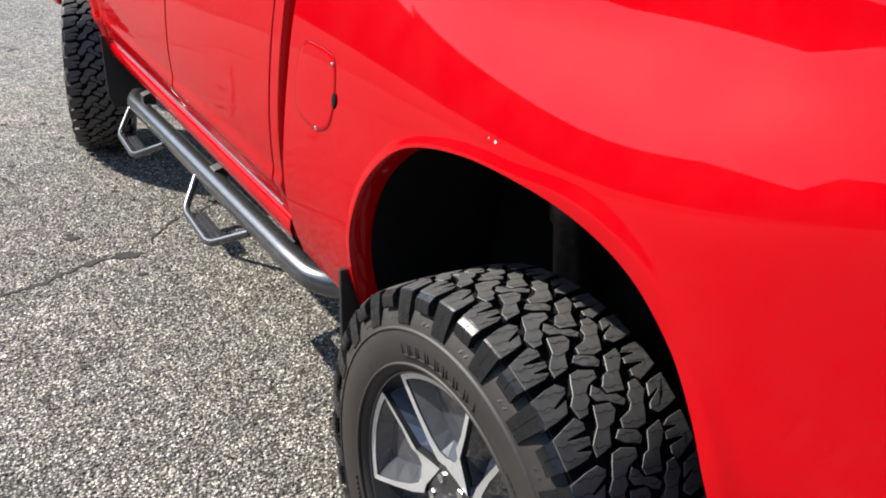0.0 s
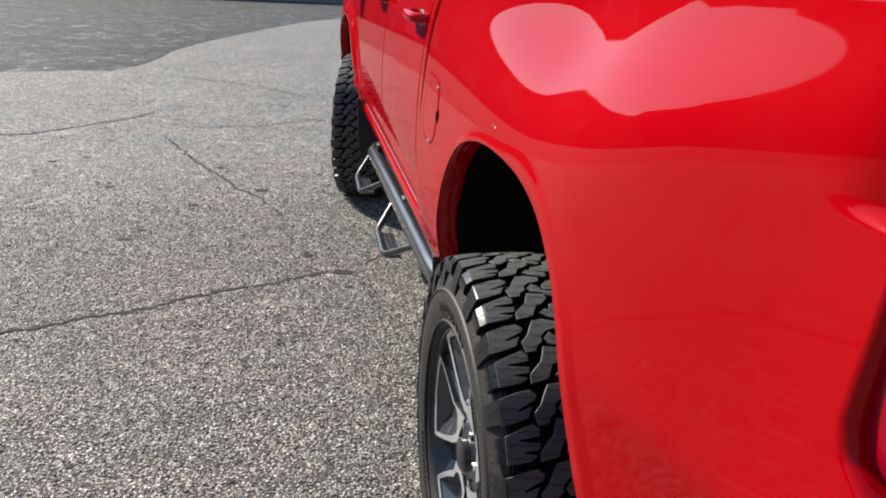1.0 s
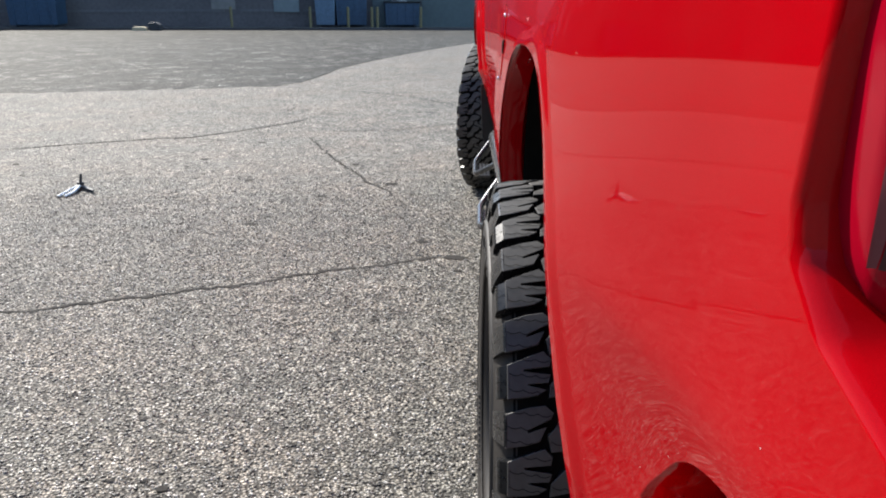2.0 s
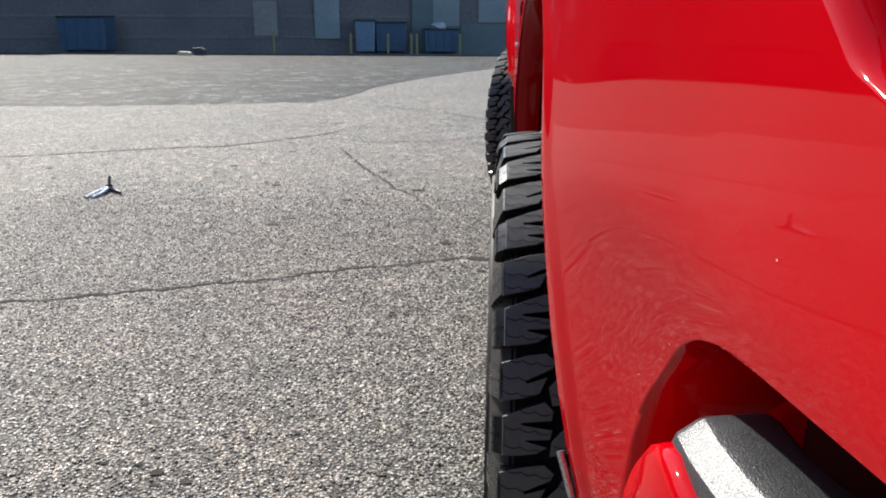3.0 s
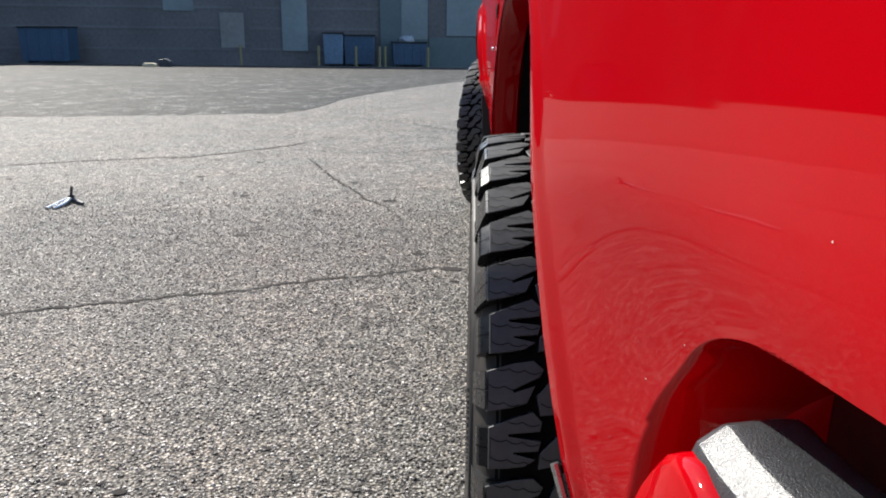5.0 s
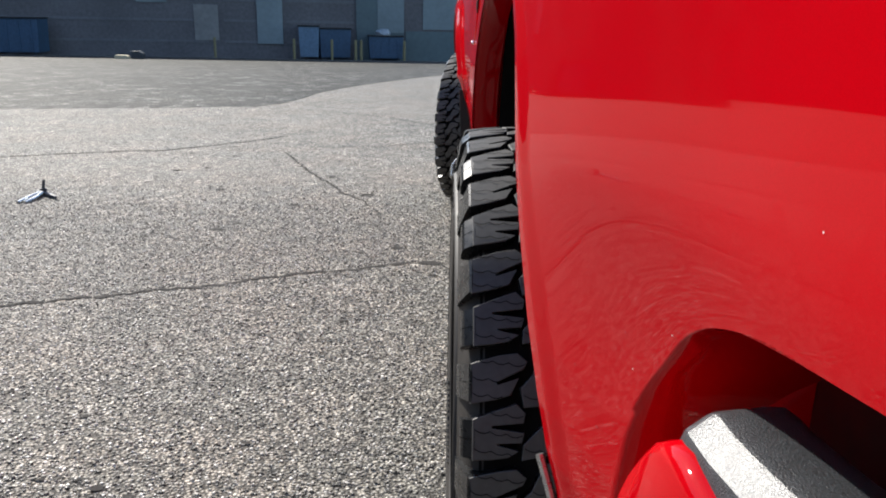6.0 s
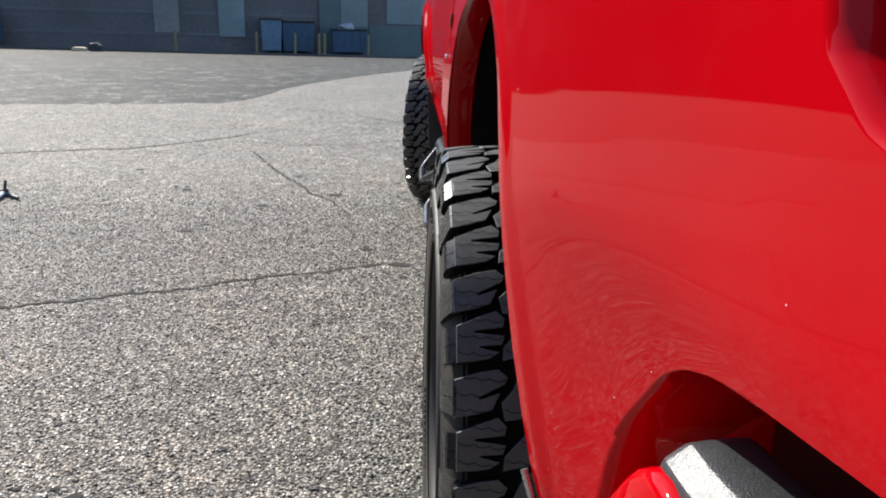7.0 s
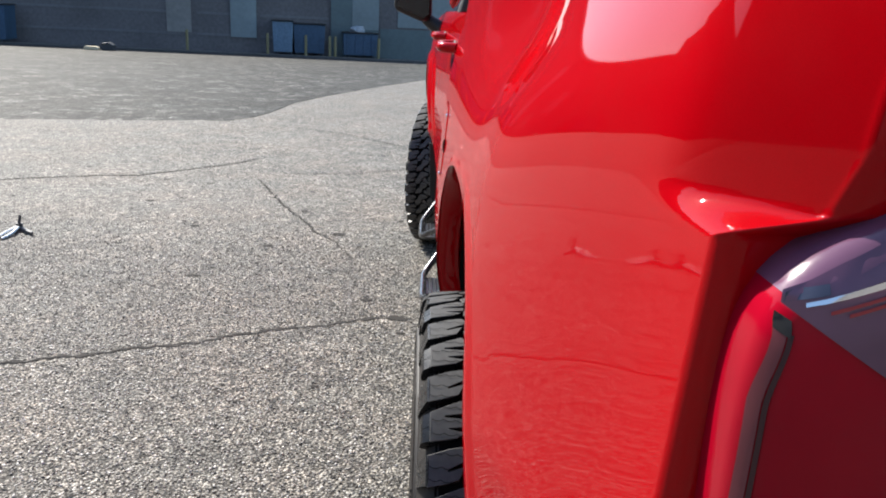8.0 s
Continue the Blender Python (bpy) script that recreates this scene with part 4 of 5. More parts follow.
# fuel door, rear corner
def fuel_door():
    oval = smooth_line([(0.61, 1.130), (0.695, 1.120), (0.722, 1.045), (0.70, 0.975), (0.60, 0.958), (0.545, 0.985), (0.535, 1.06), (0.555, 1.118), (0.61, 1.130)], 64)[:-1]
    cy, cz = 0.628, 1.045
    rows = []
    for s, dx in ((1.0, 0.010), (1.0, -0.0008), (0.985, -0.0016), (0.9, -0.0018), (0.6, -0.0018), (0.3, -0.0018), (0.0, -0.0018)):
        rows.append([(bed_x(cy + (y - cy) * s, cz + (z - cz) * s) + dx, cy + (y - cy) * s, cz + (z - cz) * s) for y, z in oval])
    door = part("fuel_door", sheet(rows, close_v=True), RED, truck, "red oval fuel filler door", smooth=50)
    gap = [[(bed_x(cy + (y - cy) * s, cz + (z - cz) * s) - 0.0008, cy + (y - cy) * s, cz + (z - cz) * s) for y, z in oval] for s in (1.0, 1.016)]
    part("fuel_door_gap", sheet(gap, close_v=True), LINER, door, "dark seam round the fuel door")
    cup = bmesh.new()
    bmesh.ops.create_uvsphere(cup, u_segments=16, v_segments=10, radius=1.0)
    for v in cup.verts:
        v.co = Vector((bed_x(0.532, 1.04) - 0.001 + v.co.x * 0.004, 0.532 + v.co.y * 0.011, 1.04 + v.co.z * 0.017))
    for y, z in ((0.556, 1.108), (0.600, 0.962)):
        dot = bmesh.new()
        bmesh.ops.create_uvsphere(dot, u_segments=10, v_segments=6, radius=0.0045)
        stop = part("door_stop", dot, CHROME, door, "small bright stop", smooth=60)
        stop.location = (bed_x(y, z) - 0.002, y, z)
    part("finger_notch", cup, LINER, door, "dark finger notch", smooth=60)


fuel_door()


def paint_chip(y, z, size, mat, turn=0.0):
    """A tiny knock in the paint of the bed's flank."""
    bm = bmesh.new()
    ring = []
    for k in range(7):
        a = k * 0.9 + turn
        yy, zz = y + size * math.cos(a) * (1.0 if k % 2 else 0.7), z + size * 0.7 * math.sin(a)
        ring.append(bm.verts.new((bed_x(yy, zz) - 0.0006, yy, zz)))
    bm.faces.new(ring)
    part("paint_chip", bm, mat, truck, "pale chip in the red paint" if mat is CHIP else "dark speck on the red paint")


for y, z, size in ((0.015, 1.126, 0.0038), (0.032, 1.127, 0.0018), (-0.921, 0.944, 0.0007), (-0.781, 0.844, 0.0007), (-0.727, 0.797, 0.0007)):
    paint_chip(y, z, size, CHIP, y * 9)
for y, z, size in ((0.060, 1.121, 0.0034), (-0.683, 0.730, 0.0016), (-0.715, 0.818, 0.0013), (-0.640, 0.760, 0.0012)):
    paint_chip(y, z, size, LAMP_RED, y * 9)


def rear_corner(side):
    f = lambda p: flip(side, p)
    # bumper: a skin round the corner and across the back
    line = [(0.130, -0.694), (0.106, -0.702), (0.096, -0.720), (0.0905, -0.76), (0.089, -0.80), (0.090, -0.83), (0.093, -0.87), (0.107, -0.93), (0.145, -0.995), (0.22, -1.06), (0.36, -1.11), (0.62, -1.13), (1.0, -1.135)]
    dense = smooth_line(line, 70)
    prof = [(0.05, 0.788), (0.010, 0.789), (0.002, 0.787), (-0.002, 0.780), (-0.005, 0.74), (0.0, 0.66), (0.012, 0.60), (0.04, 0.575), (0.09, 0.57)]
    rows = []
    for i, (x, y) in enumerate(dense):
        a, b = dense[max(0, i - 1)], dense[min(len(dense) - 1, i + 1)]
        d = Vector((b[0] - a[0], b[1] - a[1])).normalized()
        nx, ny = -d.y, d.x
        top = float(spline([0.694, 0.705, 0.722, 0.757, 0.785, 0.813, 0.832, 0.850, 0.88, 0.93, 1.0], [0.600, 0.640, 0.677, 0.730, 0.766, 0.795, 0.806, 0.808, 0.803, 0.796, 0.789], -y))
        rows.append([f((x + nx * o, y + ny * o, 0.57 + (z - 0.57) * (top - 0.57) / 0.219)) for o, z in prof])
    bumper = part("rear_bumper", sheet(rows), RED, truck, "red painted rear bumper end", smooth=50)
    pad_line = [p for p in smooth_line(line, 200) if p[1] < -0.816]
    section = [(0.000, 0.780), (0.0040, 0.793), (0.0095, 0.8090), (0.0105, 0.8110), (0.014, 0.8140), (0.018, 0.8174), (0.0225, 0.8212), (0.0245, 0.8224), (0.0275, 0.8232), (0.040, 0.8246), (0.054, 0.8262), (0.061, 0.8258), (0.065, 0.823), (0.067, 0.813), (0.067, 0.79)]
    pad = []
    run = 0.0
    for i, (x, y) in enumerate(pad_line):
        a, b = pad_line[max(0, i - 1)], pad_line[min(len(pad_line) - 1, i + 1)]
        run += math.hypot(x - a[0], y - a[1])
        d = Vector((b[0] - a[0], b[1] - a[1])).normalized()
        s = min(1.0, run / 0.018)
        e = math.sqrt(max(0.0, 1 - (1 - s) ** 2))
        pad.append([f((x - d.y * (0.032 + (o - 0.032) * (0.66 + 0.34 * e)), y + d.x * (0.032 + (o - 0.032) * (0.62 + 0.38 * e)), 0.80 + (z - 0.80) * (0.35 + 0.65 * e) if z > 0.80 else z)) for o, z in section])
    bm = sheet(pad)
    bm.verts.ensure_lookup_table()
    bm.faces.new([bm.verts[k] for k in range(len(section))])
    part("step_pad", bm, TEXTURED, bumper, "grainy black plastic step pad", smooth=11)
    # recess wall round the lamp and behind the bumper
    part("corner_wall", sheet([[f(p) for p in ((0.12, -0.66, z), (0.17, -0.735, z), (0.20, -0.765, z))] for z in (0.60, 0.75, 0.88, 1.02)]), RED, truck)
    part("inner_skin", sheet([[f(p) for p in ((0.20, -0.763, z), (0.222, -0.925, z), (0.24, -1.10, z))] for z in (0.60, 0.75, 0.88, 1.02)]), INNER, truck, "inner skin in a red darkened for the recess's shade")
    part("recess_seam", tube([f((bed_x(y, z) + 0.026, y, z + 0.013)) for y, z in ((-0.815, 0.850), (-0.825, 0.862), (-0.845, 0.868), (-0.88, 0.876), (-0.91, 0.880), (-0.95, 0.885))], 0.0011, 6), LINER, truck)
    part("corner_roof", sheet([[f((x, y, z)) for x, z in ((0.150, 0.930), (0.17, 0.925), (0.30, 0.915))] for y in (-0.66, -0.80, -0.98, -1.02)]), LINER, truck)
    part("corner_back", sheet([[f((x, -0.912, z)) for x in (0.140, 0.17, 0.32)] for z in (1.03, 1.1, 1.2, 1.25)]), RED, truck)
    # tail lamp: red lens, clear upper lens, pale strip down its edge
    out = [(0.168, 1.026), (0.1455, 1.036), (0.1355, 1.065), (0.1320, 1.14), (0.1335, 1.19), (0.139, 1.217), (0.151, 1.236), (0.165, 1.248), (0.180, 1.259), (0.20, 1.275), (0.24, 1.32), (0.29, 1.38), (0.31, 1.38), (0.32, 1.2), (0.32, 1.05), (0.24, 1.043)]
    rim_line = smooth_line(out + [out[0]], 90)[:-1]
    cx, cz = 0.235, 1.16

    def lens_y(s):
        return -0.938 - 0.030 * math.sqrt(max(0.0, 1 - s ** 4))

    rows = [[f((x, y, z)) for x, z in rim_line] for y in (-0.908, -0.938)]
    for s in (0.99, 0.97, 0.94, 0.90, 0.83, 0.72, 0.55, 0.35, 0.15, 0.01):
        rows.append([f((cx + (x - cx) * s, lens_y(s), cz + (z - cz) * s)) for x, z in rim_line])
    lamp = part("tail_lamp", sheet(rows, close_v=True), LENS, truck, "dark red tail lamp with a clear upper lens", smooth=60)

    turns = sorted((math.atan2(z - cz, x - cx), math.hypot(x - cx, z - cz)) for x, z in rim_line)
    turns = [(turns[-1][0] - 2 * math.pi, turns[-1][1])] + turns + [(turns[0][0] + 2 * math.pi, turns[0][1])]

    def on_lens(x, z, proud):
        reach = float(np.interp(math.atan2(z - cz, x - cx), [a for a, d in turns], [d for a, d in turns]))
        return f((x, lens_y(min(0.985, math.hypot(x - cx, z - cz) / reach)) - proud, z))

    part("lamp_strip", sheet([[on_lens(0.1340 + 0.0044 * u + 0.006 * step(1.17, 1.215, z), z, 0.0012) for u in (0, 0.5, 1)] for z in np.linspace(1.06, 1.214, 24)]), STRIP, lamp, "pale rosy edge strip", smooth=60)
    part("lamp_gasket", sheet([[on_lens(0.1388 + 0.0020 * u + 0.006 * step(1.17, 1.215, z), z, 0.0014) for u in (0, 0.5, 1)] for z in np.linspace(1.06, 1.210, 24)]), DIM_STRIP, lamp, "dark olive line beside the strip", smooth=60)
    part("lamp_notch", sheet([[on_lens(0.1395 + 0.006 * u, 1.211 + 0.008 * v - 0.003 * u, 0.0018) for v in (0, 0.5, 1)] for u in (0, 0.5, 1)]), BLACK, lamp, "small black notch at the lens corner", smooth=60)
    clear = []
    for k in range(13):
        u = k / 12
        x = 0.142 + 0.128 * u
        top = float(np.interp(x, [0.146, 0.163, 0.180, 0.20, 0.24, 0.29], [1.229, 1.242, 1.253, 1.268, 1.309, 1.361]))
        low = 1.221 - 0.62 * (x - 0.145)
        clear.append([on_lens(x, low + (top - low) * v, 0.0015) for v in (0, 0.25, 0.5, 0.75, 1)])
    part("clear_lens", sheet(clear), CLEAR, lamp, "clear upper lens with a purple sheen", smooth=60)
    crown = [(x, z) for x, z in rim_line if z > 1.226 and x < 0.295]
    rim = [[f((cx + (x - cx) * s, y, cz + (z - cz) * s)) for x, z in crown] for s, y in ((1.004, -0.910), (1.004, -0.938))]
    rim += [[f((cx + (x - cx) * s, lens_y(s) - 0.001, cz + (z - cz) * s)) for x, z in crown] for s in (0.99, 0.97, 0.94, 0.91)]
    part("clear_rim", sheet(rim), CLEAR, lamp, "clear moulded edge of the upper lens", smooth=60)
    part("lamp_chrome", sheet([[on_lens(0.150 + 0.12 * u, 1.2235 + 0.052 * u + w * (0.4 + u), 0.003) for w in (0, 0.0022, 0.0044)] for u in np.linspace(0.0, 1, 18)]), CHROME, lamp, "bright chrome line", smooth=60)
    for k, drop in enumerate((0.0030, 0.0062)):
        part("lamp_rib", sheet([[on_lens(0.153 + 0.117 * u, 1.2225 + 0.052 * u - drop + w, 0.0028) for w in (0, 0.0008, 0.0016)] for u in np.linspace(0.05 + 0.06 * k, 1, 16)]), LAMP_RED, lamp, "glossy red rib", smooth=60)
    part("lamp_blue", sheet([[on_lens(0.143 + 0.016 * u, 1.2235 + 0.007 * u + 0.0045 * v, 0.0026) for v in (0, 0.5, 1)] for u in np.linspace(0, 1, 6)]), LAMP_BLUE, lamp, "grey-blue reflector face", smooth=60)


rear_corner(-1)
rear_corner(1)


def wing_mirror(side):
    f = lambda p: flip(side, p)
    bm = bmesh.new()
    pts = [f(p) for p in ((-0.165, 2.93, 1.335), (-0.15, 2.93, 1.56), (-0.02, 2.93, 1.58), (0.03, 2.93, 1.56), (0.035, 2.93, 1.30), (-0.01, 2.93, 1.275))]
    head = part("mirror", bevelled(prism(pts, (0, 0.13, 0)), 0.03, 3), BLACK, truck, "black door mirror", smooth=60)
    part("mirror_arm", tube([f((0.0, 3.0, 1.30)), f((0.10, 2.98, 1.235))], [0.03, 0.045], 12), BLACK, truck, smooth=60)
    part("mirror_glass", prism([f(p) for p in ((-0.145, 2.926, 1.35), (-0.135, 2.926, 1.54), (-0.02, 2.926, 1.555), (0.015, 2.926, 1.54), (0.018, 2.926, 1.32), (-0.01, 2.926, 1.30))], (0, 0.003, 0)), DARK_GLASS, head)


wing_mirror(-1)
wing_mirror(1)

# the building across the lot -------------------------------------------------
BLOCK = plain("brown_block_wall", (0.156, 0.148, 0.150), 0.85, grain=0.3, scale=6, relief=0.004)
BAND = plain("pale_band", (0.17, 0.17, 0.175), 0.85, grain=0.2, scale=6)
PALE = plain("pale_grey_panel", (0.215, 0.262, 0.268), 0.75, grain=0.15, scale=5)
BOARD = plain("dull_beige_panel", (0.245, 0.240, 0.225), 0.8, grain=0.2, scale=5)
GREEN_GREY = plain("grey_green_panel", (0.125, 0.168, 0.172), 0.8, grain=0.15, scale=5)
DARK_DOOR = plain("dark_steel_door", (0.06, 0.065, 0.07), 0.6, grain=0.2, scale=5)
BLUE = plain("blue_painted_steel", (0.048, 0.105, 0.180), 0.55, grain=0.35, scale=8, relief=0.003)
LIGHT_BLUE = plain("light_blue_steel", (0.16, 0.26, 0.36), 0.55, grain=0.3, scale=8)
YELLOW = plain("yellow_bollard_paint", (0.27, 0.235, 0.12), 0.6, grain=0.3, scale=20)
WHITE_BAG = plain("pale_plastic_sheet", (0.40, 0.44, 0.47), 0.5, grain=0.4, scale=4)
WOOD = plain("pale_wood", (0.74, 0.63, 0.42), 0.8, grain=0.3, scale=20)

wall_turn = math.atan(0.14)
building = thing("wall_north", "long brown block warehouse wall with pale bands", "building", kind="structure")
building.location = (0, 45.5, -1.65)
building.rotation_euler = (0, 0, wall_turn)


def on_wall(x0, x1, z0, z1, proud, mat, name, label="", deep=0.05):
    """A piece of the facade, in the wall's own metres."""
    return part(name, box(x0, x1, -proud, deep, z0, z1, 0.0), mat, building, label)


for x0, x1, top in ((-95, -43, 20.5), (-43, -34, 15.2), (-34, -28, 10.9), (-28, -3.0, 9.0), (-3.0, 60, 4.9)):
    on_wall(x0, x1, 0, top, 0.0, BLOCK, "wall", deep=25.0)
    on_wall(x0, x1, top, top + 0.3, 0.1, BAND, "coping")
for z in (1.02, 2.15, 3.25, 4.4, 6.0, 8.0):
    for x0, x1 in ((-95, -13.3), (-12.4, -10.3), (-9.0, -5.2)):
        on_wall(x0, x1, z, z + 0.13, 0.03, BAND, "wall_band")
on_wall(-14.0, -12.7, 1.15, 3.05, 0.06, BOARD, "wall_panel", "dull beige panel")
on_wall(-17.0, -15.4, 3.12, 6.0, 0.06, PALE, "wall_panel")
on_wall(-10.6, -9.2, 1.0, 8.0, 0.12, PALE, "pilaster")
on_wall(-5.1, -2.4, 0.0, 4.8, 0.15, GREEN_GREY, "pilaster")
on_wall(-3.9, -2.4, 1.7, 4.7, 0.18, PALE, "wall_panel")
on_wall(-1.3, 6.0, 1.9, 4.8, 0.06, PALE, "wall_panel")
on_wall(-2.3, 8.0, 0.0, 1.8, 0.05, GREEN_GREY, "wall_panel")


def wall_point(x, front):
    c, s = math.cos(wall_turn), math.sin(wall_turn)
    return (c * x + s * front, 45.5 + s * x - c * front)


def bollard(x, front, first=None):
    px, py = wall_point(x, front)
    z = ground_z(py)
    if first:
        return copy_thing(first, pose(px, py, z))
    b = thing("bollard", "yellow steel bollard in front of the wall", "bollard", (px, py, z), group="bollards along the wall")
    part("post", tube([(0, 0, 0), (0, 0, 1.05)], 0.075, 14), YELLOW, b, smooth=60)
    cap = part("cap", revolve([(0.0, 0.075), (0.03, 0.06), (0.05, 0.0)], 14), YELLOW, b, smooth=60)
    cap.rotation_euler, cap.location = (0, radians(-90), 0), (0, 0, 1.05)
    return b


first_bollard = bollard(-12.75, 1.6)
for x in (-8.55, -6.5, -5.2, -4.9, -2.5):
    bollard(x, 1.6, first_bollard)


def dumpster(x, front, wide, tall, deep, mat, label):
    px, py = wall_point(x, front)
    d = thing("dumpster", label, "dumpster", (px, py, ground_z(py)))
    d.rotation_euler = (0, 0, wall_turn)
    part("bin", bevelled(prism([(-wide / 2, 0, 0.12), (wide / 2, 0, 0.12), (wide / 2 + 0.06, 0, tall), (-wide / 2 - 0.06, 0, tall)], (0, deep, 0)), 0.02), mat, d)
    for k in range(4):
        xx = -wide / 2 + wide * (k + 0.5) / 4
        part("rib", box(xx - 0.04, xx + 0.04, -0.05, 0.0, 0.15, tall - 0.06), mat, d)
    part("lid", box(-wide / 2 - 0.1, wide / 2 + 0.1, -0.08, deep + 0.05, tall + 0.003, tall + 0.07, 0.02), BLACK, d)
    for sx_ in (-1, 1):
        part("skid", box(sx_ * wide * 0.4 - 0.06, sx_ * wide * 0.4 + 0.06, 0.05, deep - 0.05, 0, 0.117), DARK_DOOR, d)
    return d


dumpster(-7.75, 1.1, 1.0, 1.75, 1.0, LIGHT_BLUE, "light blue steel dumpster beside the wall")
dumpster(-6.3, 1.1, 1.6, 1.65, 1.2, BLUE, "dark blue steel dumpster beside the wall")
dumpster(-3.5, 1.2, 1.8, 1.3, 1.2, BLUE, "blue dumpster heaped with pale bags")
dumpster(-22.7, 2.2, 2.35, 1.8, 1.6, BLUE, "ribbed blue steel container before the wall")
bag_at = wall_point(-3.6, 0.9)
bm = bmesh.new()
bmesh.ops.create_icosphere(bm, subdivisions=3, radius=0.5)
for v in bm.verts:
    k = 1 + 0.35 * noise.noise(v.co * 3.1)
    v.co = Vector((v.co.x * 0.9 * k, v.co.y * 0.6 * k, v.co.z * 0.5 * k))
bags = part("plastic_bags", bm, WHITE_BAG, None, smooth=30)
tagged(bags, "pale crumpled plastic bags on the dumpster", "bags")
bags.location = (bag_at[0], bag_at[1], ground_z(bag_at[1]) + 1.48)

# parking stop and scrap before the wall
sx0, sy0 = -13.85, 33.0
stop = part("wheel_stop", bevelled(prism([(-0.30, 0, 0), (0.30, 0, 0), (0.29, 0, 0.11), (0.20, 0, 0.16), (-0.24, 0, 0.16), (-0.29, 0, 0.11)], (0, 0.3, 0)), 0.03), WOOD, None)
tagged(stop, "pale block lying on the asphalt", "block")
stop.location = (sx0, sy0, ground_z(sy0))
scrap = part("scrap_box", bevelled(prism([(-0.22, 0, 0), (0.24, 0, 0), (0.26, 0, 0.24), (0.06, 0, 0.36), (-0.24, 0, 0.31)], (0, 0.35, 0)), 0.03), DARK_DOOR, None)
tagged(scrap, "dark crumpled box beside the pale block", "box")
scrap.location = (sx0 + 0.62, sy0 + 0.15, ground_z(sy0 + 0.15))


# the hand tool lying on the asphalt
def hand_tool():
    """A silver hand tool lying open, its jaws dark."""
    t = thing("pliers", "silver hand tool with dark jaws lying on asphalt", "hand tool", (-2.365, 3.26, ground_z(3.26)))
    t.rotation_euler = (0, 0, radians(88))
    t.scale = (0.86, 0.86, 0.86)
    for s in (-1, 1):
        path = rounded_path([(-0.25, s * 0.024 + 0.01, 0.010), (-0.14, s * 0.026, 0.016), (-0.03, s * 0.010, 0.026), (0.02, s * -0.004, 0.030)], 0.04)
        part("handle", tube(path, [0.011] * len(path), 10), STEEL, t, smooth=60)
    part("joint", tube([(0.01, 0, 0.006), (0.01, 0, 0.050)], 0.022, 14), DARK_DOOR, t, smooth=40)
    part("jaw", bevelled(prism([(0.02, -0.010, 0.008), (-0.10, -0.150, 0.008), (-0.125, -0.150, 0.008), (-0.02, -0.012, 0.008)], (0, 0, 0.020)), 0.003), DARK_DOOR, t)
    part("jaw", bevelled(prism([(-0.006, -0.006, 0.03), (0.020, -0.006, 0.03), (0.018, -0.018, 0.104), (0.005, -0.018, 0.11)], (0, 0.014, 0)), 0.003), DARK_DOOR, t)
    return t


hand_tool()

# shaded low building closing the lot to the west
west = thing("wall_west", "long plain wall out of view that closes the lot", "building", kind="structure")
part("wall", box(-75, -62, -60, 30, -2.0, 27.0), BLOCK, west)
part("coping", box(-75.1, -61.9, -60.1, 30.1, 27.0, 27.3), BAND, west)

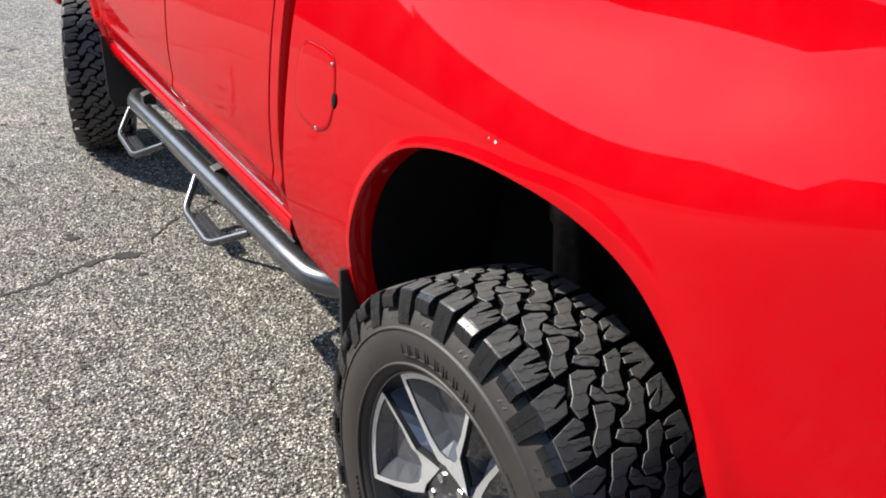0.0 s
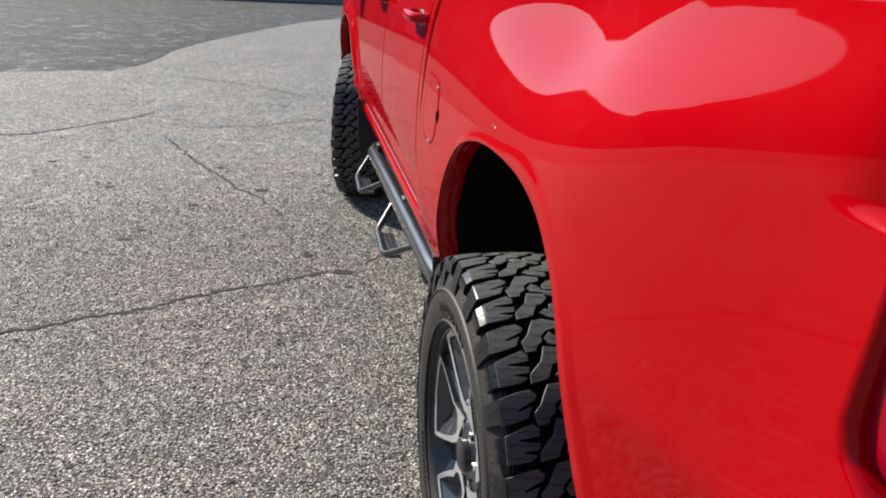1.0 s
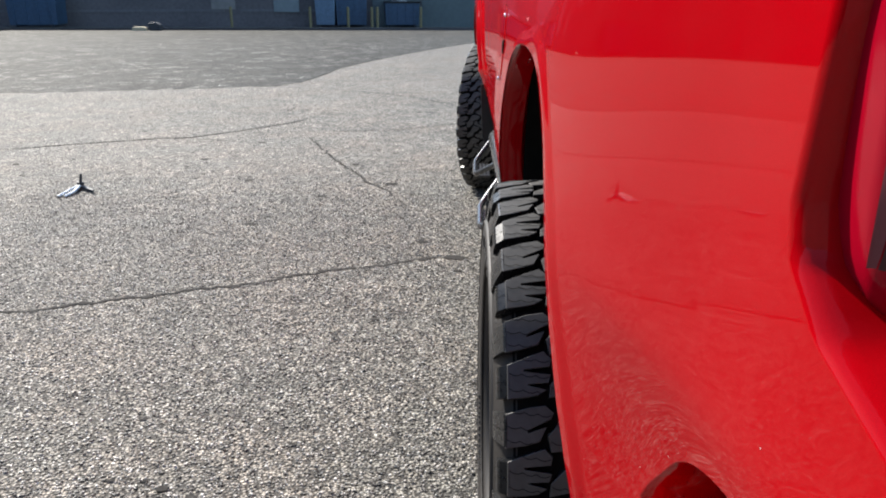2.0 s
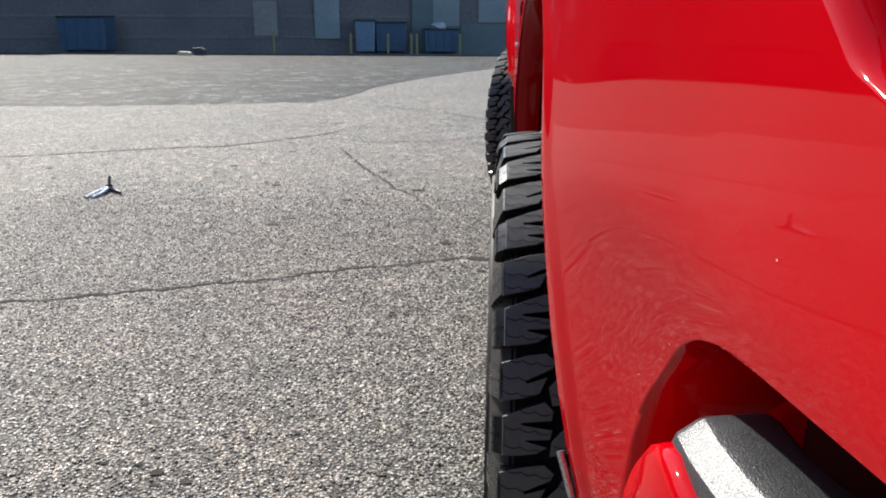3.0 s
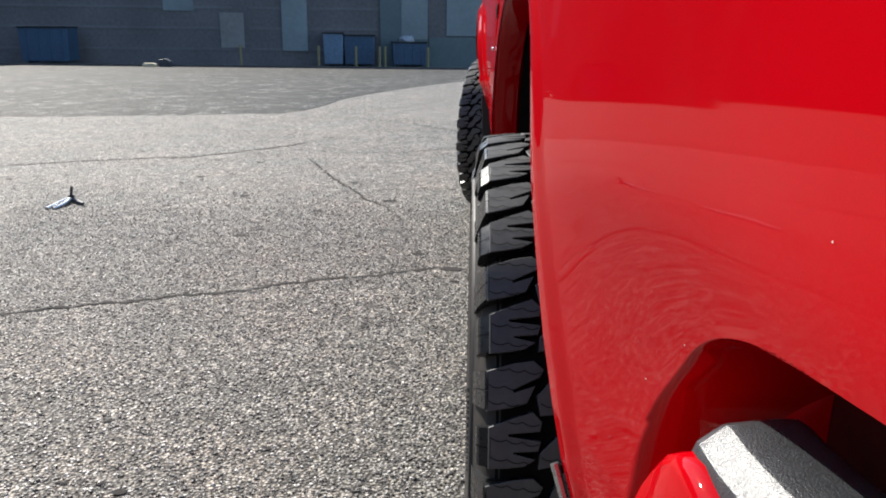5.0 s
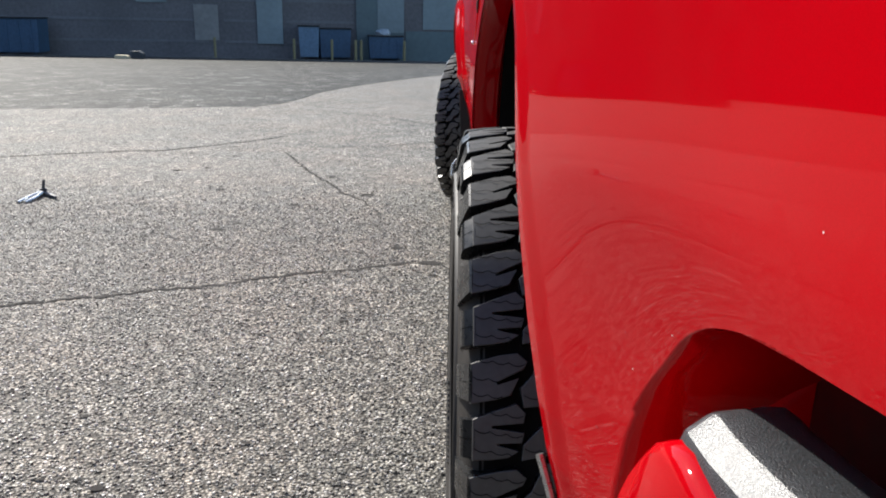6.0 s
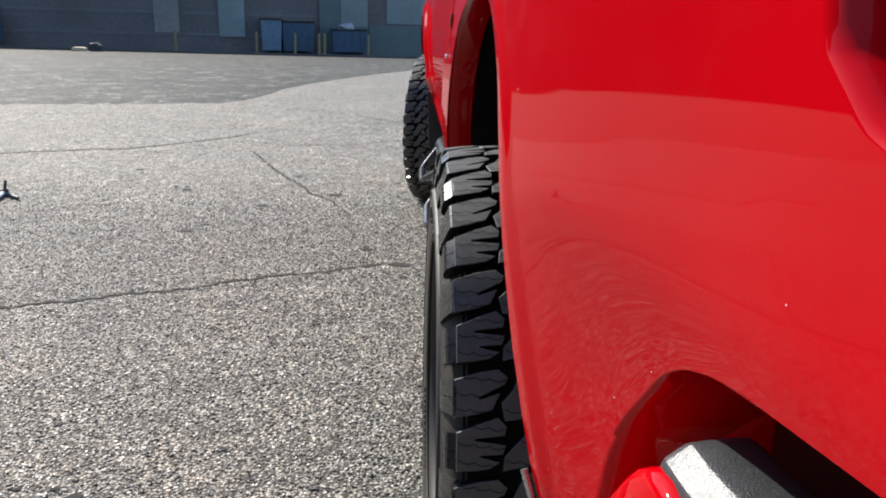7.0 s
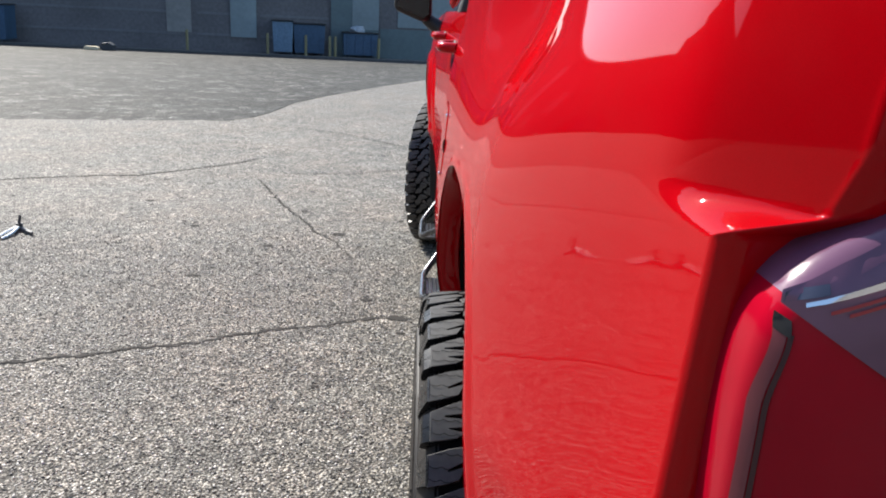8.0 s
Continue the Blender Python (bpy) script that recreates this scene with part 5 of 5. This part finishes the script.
# stone chips standing proud of the worn asphalt --------------------------------
def stone_chips():
    m, n, lk, p = material("stone_chips")
    g = n.new("ShaderNodeNewGeometry")
    tone = ramp(n, lk, g.outputs["Random Per Island"], (0.0, (0.034, 0.031, 0.027)), (0.45, (0.095, 0.086, 0.075)), (0.74, (0.25, 0.230, 0.202)), (0.94, (0.60, 0.565, 0.510)))
    fine = node(n, "ShaderNodeTexNoise", Scale=400.0, Detail=4.0)
    lk.new(coords(n, lk), fine.inputs["Vector"])
    lk.new(mix(n, lk, 0.35, tone.outputs[0], fine.outputs["Color"], "SOFT_LIGHT"), p.inputs["Base Color"])
    lk.new(ramp(n, lk, g.outputs["Random Per Island"], (0.0, (0.45,) * 3), (0.5, (0.75,) * 3), (1.0, (0.5,) * 3)).outputs[0], p.inputs["Roughness"])
    r = np.random.default_rng(7)
    count = 135000
    x = 0.5 - 3.6 * r.random(count) ** 1.15
    y = -0.75 + 4.6 * r.random(count) ** 1.35
    keep = r.random(count) < np.clip((3.85 - y) / 1.2, 0, 1) * np.clip((x + 3.1) / 0.8, 0, 1) * np.clip((y + 0.75) / 0.6, 0, 1)
    for line, wide in CRACKS:
        for (ax, ay), (bx, by) in zip(line, line[1:]):
            run = (bx - ax) ** 2 + (by - ay) ** 2
            u = np.clip(((x - ax) * (bx - ax) + (y - ay) * (by - ay)) / run, 0, 1)
            keep &= np.hypot(x - ax - u * (bx - ax), y - ay - u * (by - ay)) > wide * 0.75 + 0.004 * r.random(count)
    x, y = x[keep], y[keep]
    k = len(x)
    size = 0.0025 + 0.0036 * r.random(k) ** 1.7
    turn = r.random(k) * 6.283
    high = size * (0.35 + 0.55 * r.random(k))
    z = np.where(y < 0.5, 0.0, -0.012 * (y - 0.5))
    pts = np.zeros((k, 10, 3))
    for c in range(5):
        a = turn + c * 6.283 / 5 + r.uniform(-0.3, 0.3, k)
        for row, (s, h) in enumerate(((1.0, -0.25), (0.62, 1.0))):
            rr = size * s * r.uniform(0.75, 1.25, k)
            pts[:, row * 5 + c, 0] = x + rr * np.cos(a)
            pts[:, row * 5 + c, 1] = y + rr * np.sin(a)
            pts[:, row * 5 + c, 2] = z + high * h * r.uniform(0.75, 1.15, k)
    faces = []
    one = [(c, (c + 1) % 5, 5 + (c + 1) % 5, 5 + c) for c in range(5)] + [(5, 6, 7, 8, 9)]
    for i in range(k):
        o = i * 10
        faces.extend([tuple(o + v for v in f_) for f_ in one])
    me = bpy.data.meshes.new("stone_chips")
    me.from_pydata(pts.reshape(-1, 3).tolist(), [], faces)
    me.materials.append(m)
    ob = new("stone_chips", me)
    tagged(ob, "pale worn stone chips set in the asphalt", "gravel", kind="stuff")


stone_chips()

# plain unseen wall, added to close the lot behind the truck
south = thing("wall_south", "long plain wall out of view that closes the lot", "building", kind="structure")
part("wall", box(-70, 60, -34, -20, -0.5, 11.0), BLOCK, south)
part("coping", box(-70.1, 60.1, -34.1, -19.9, 11.0, 11.3), BAND, south)
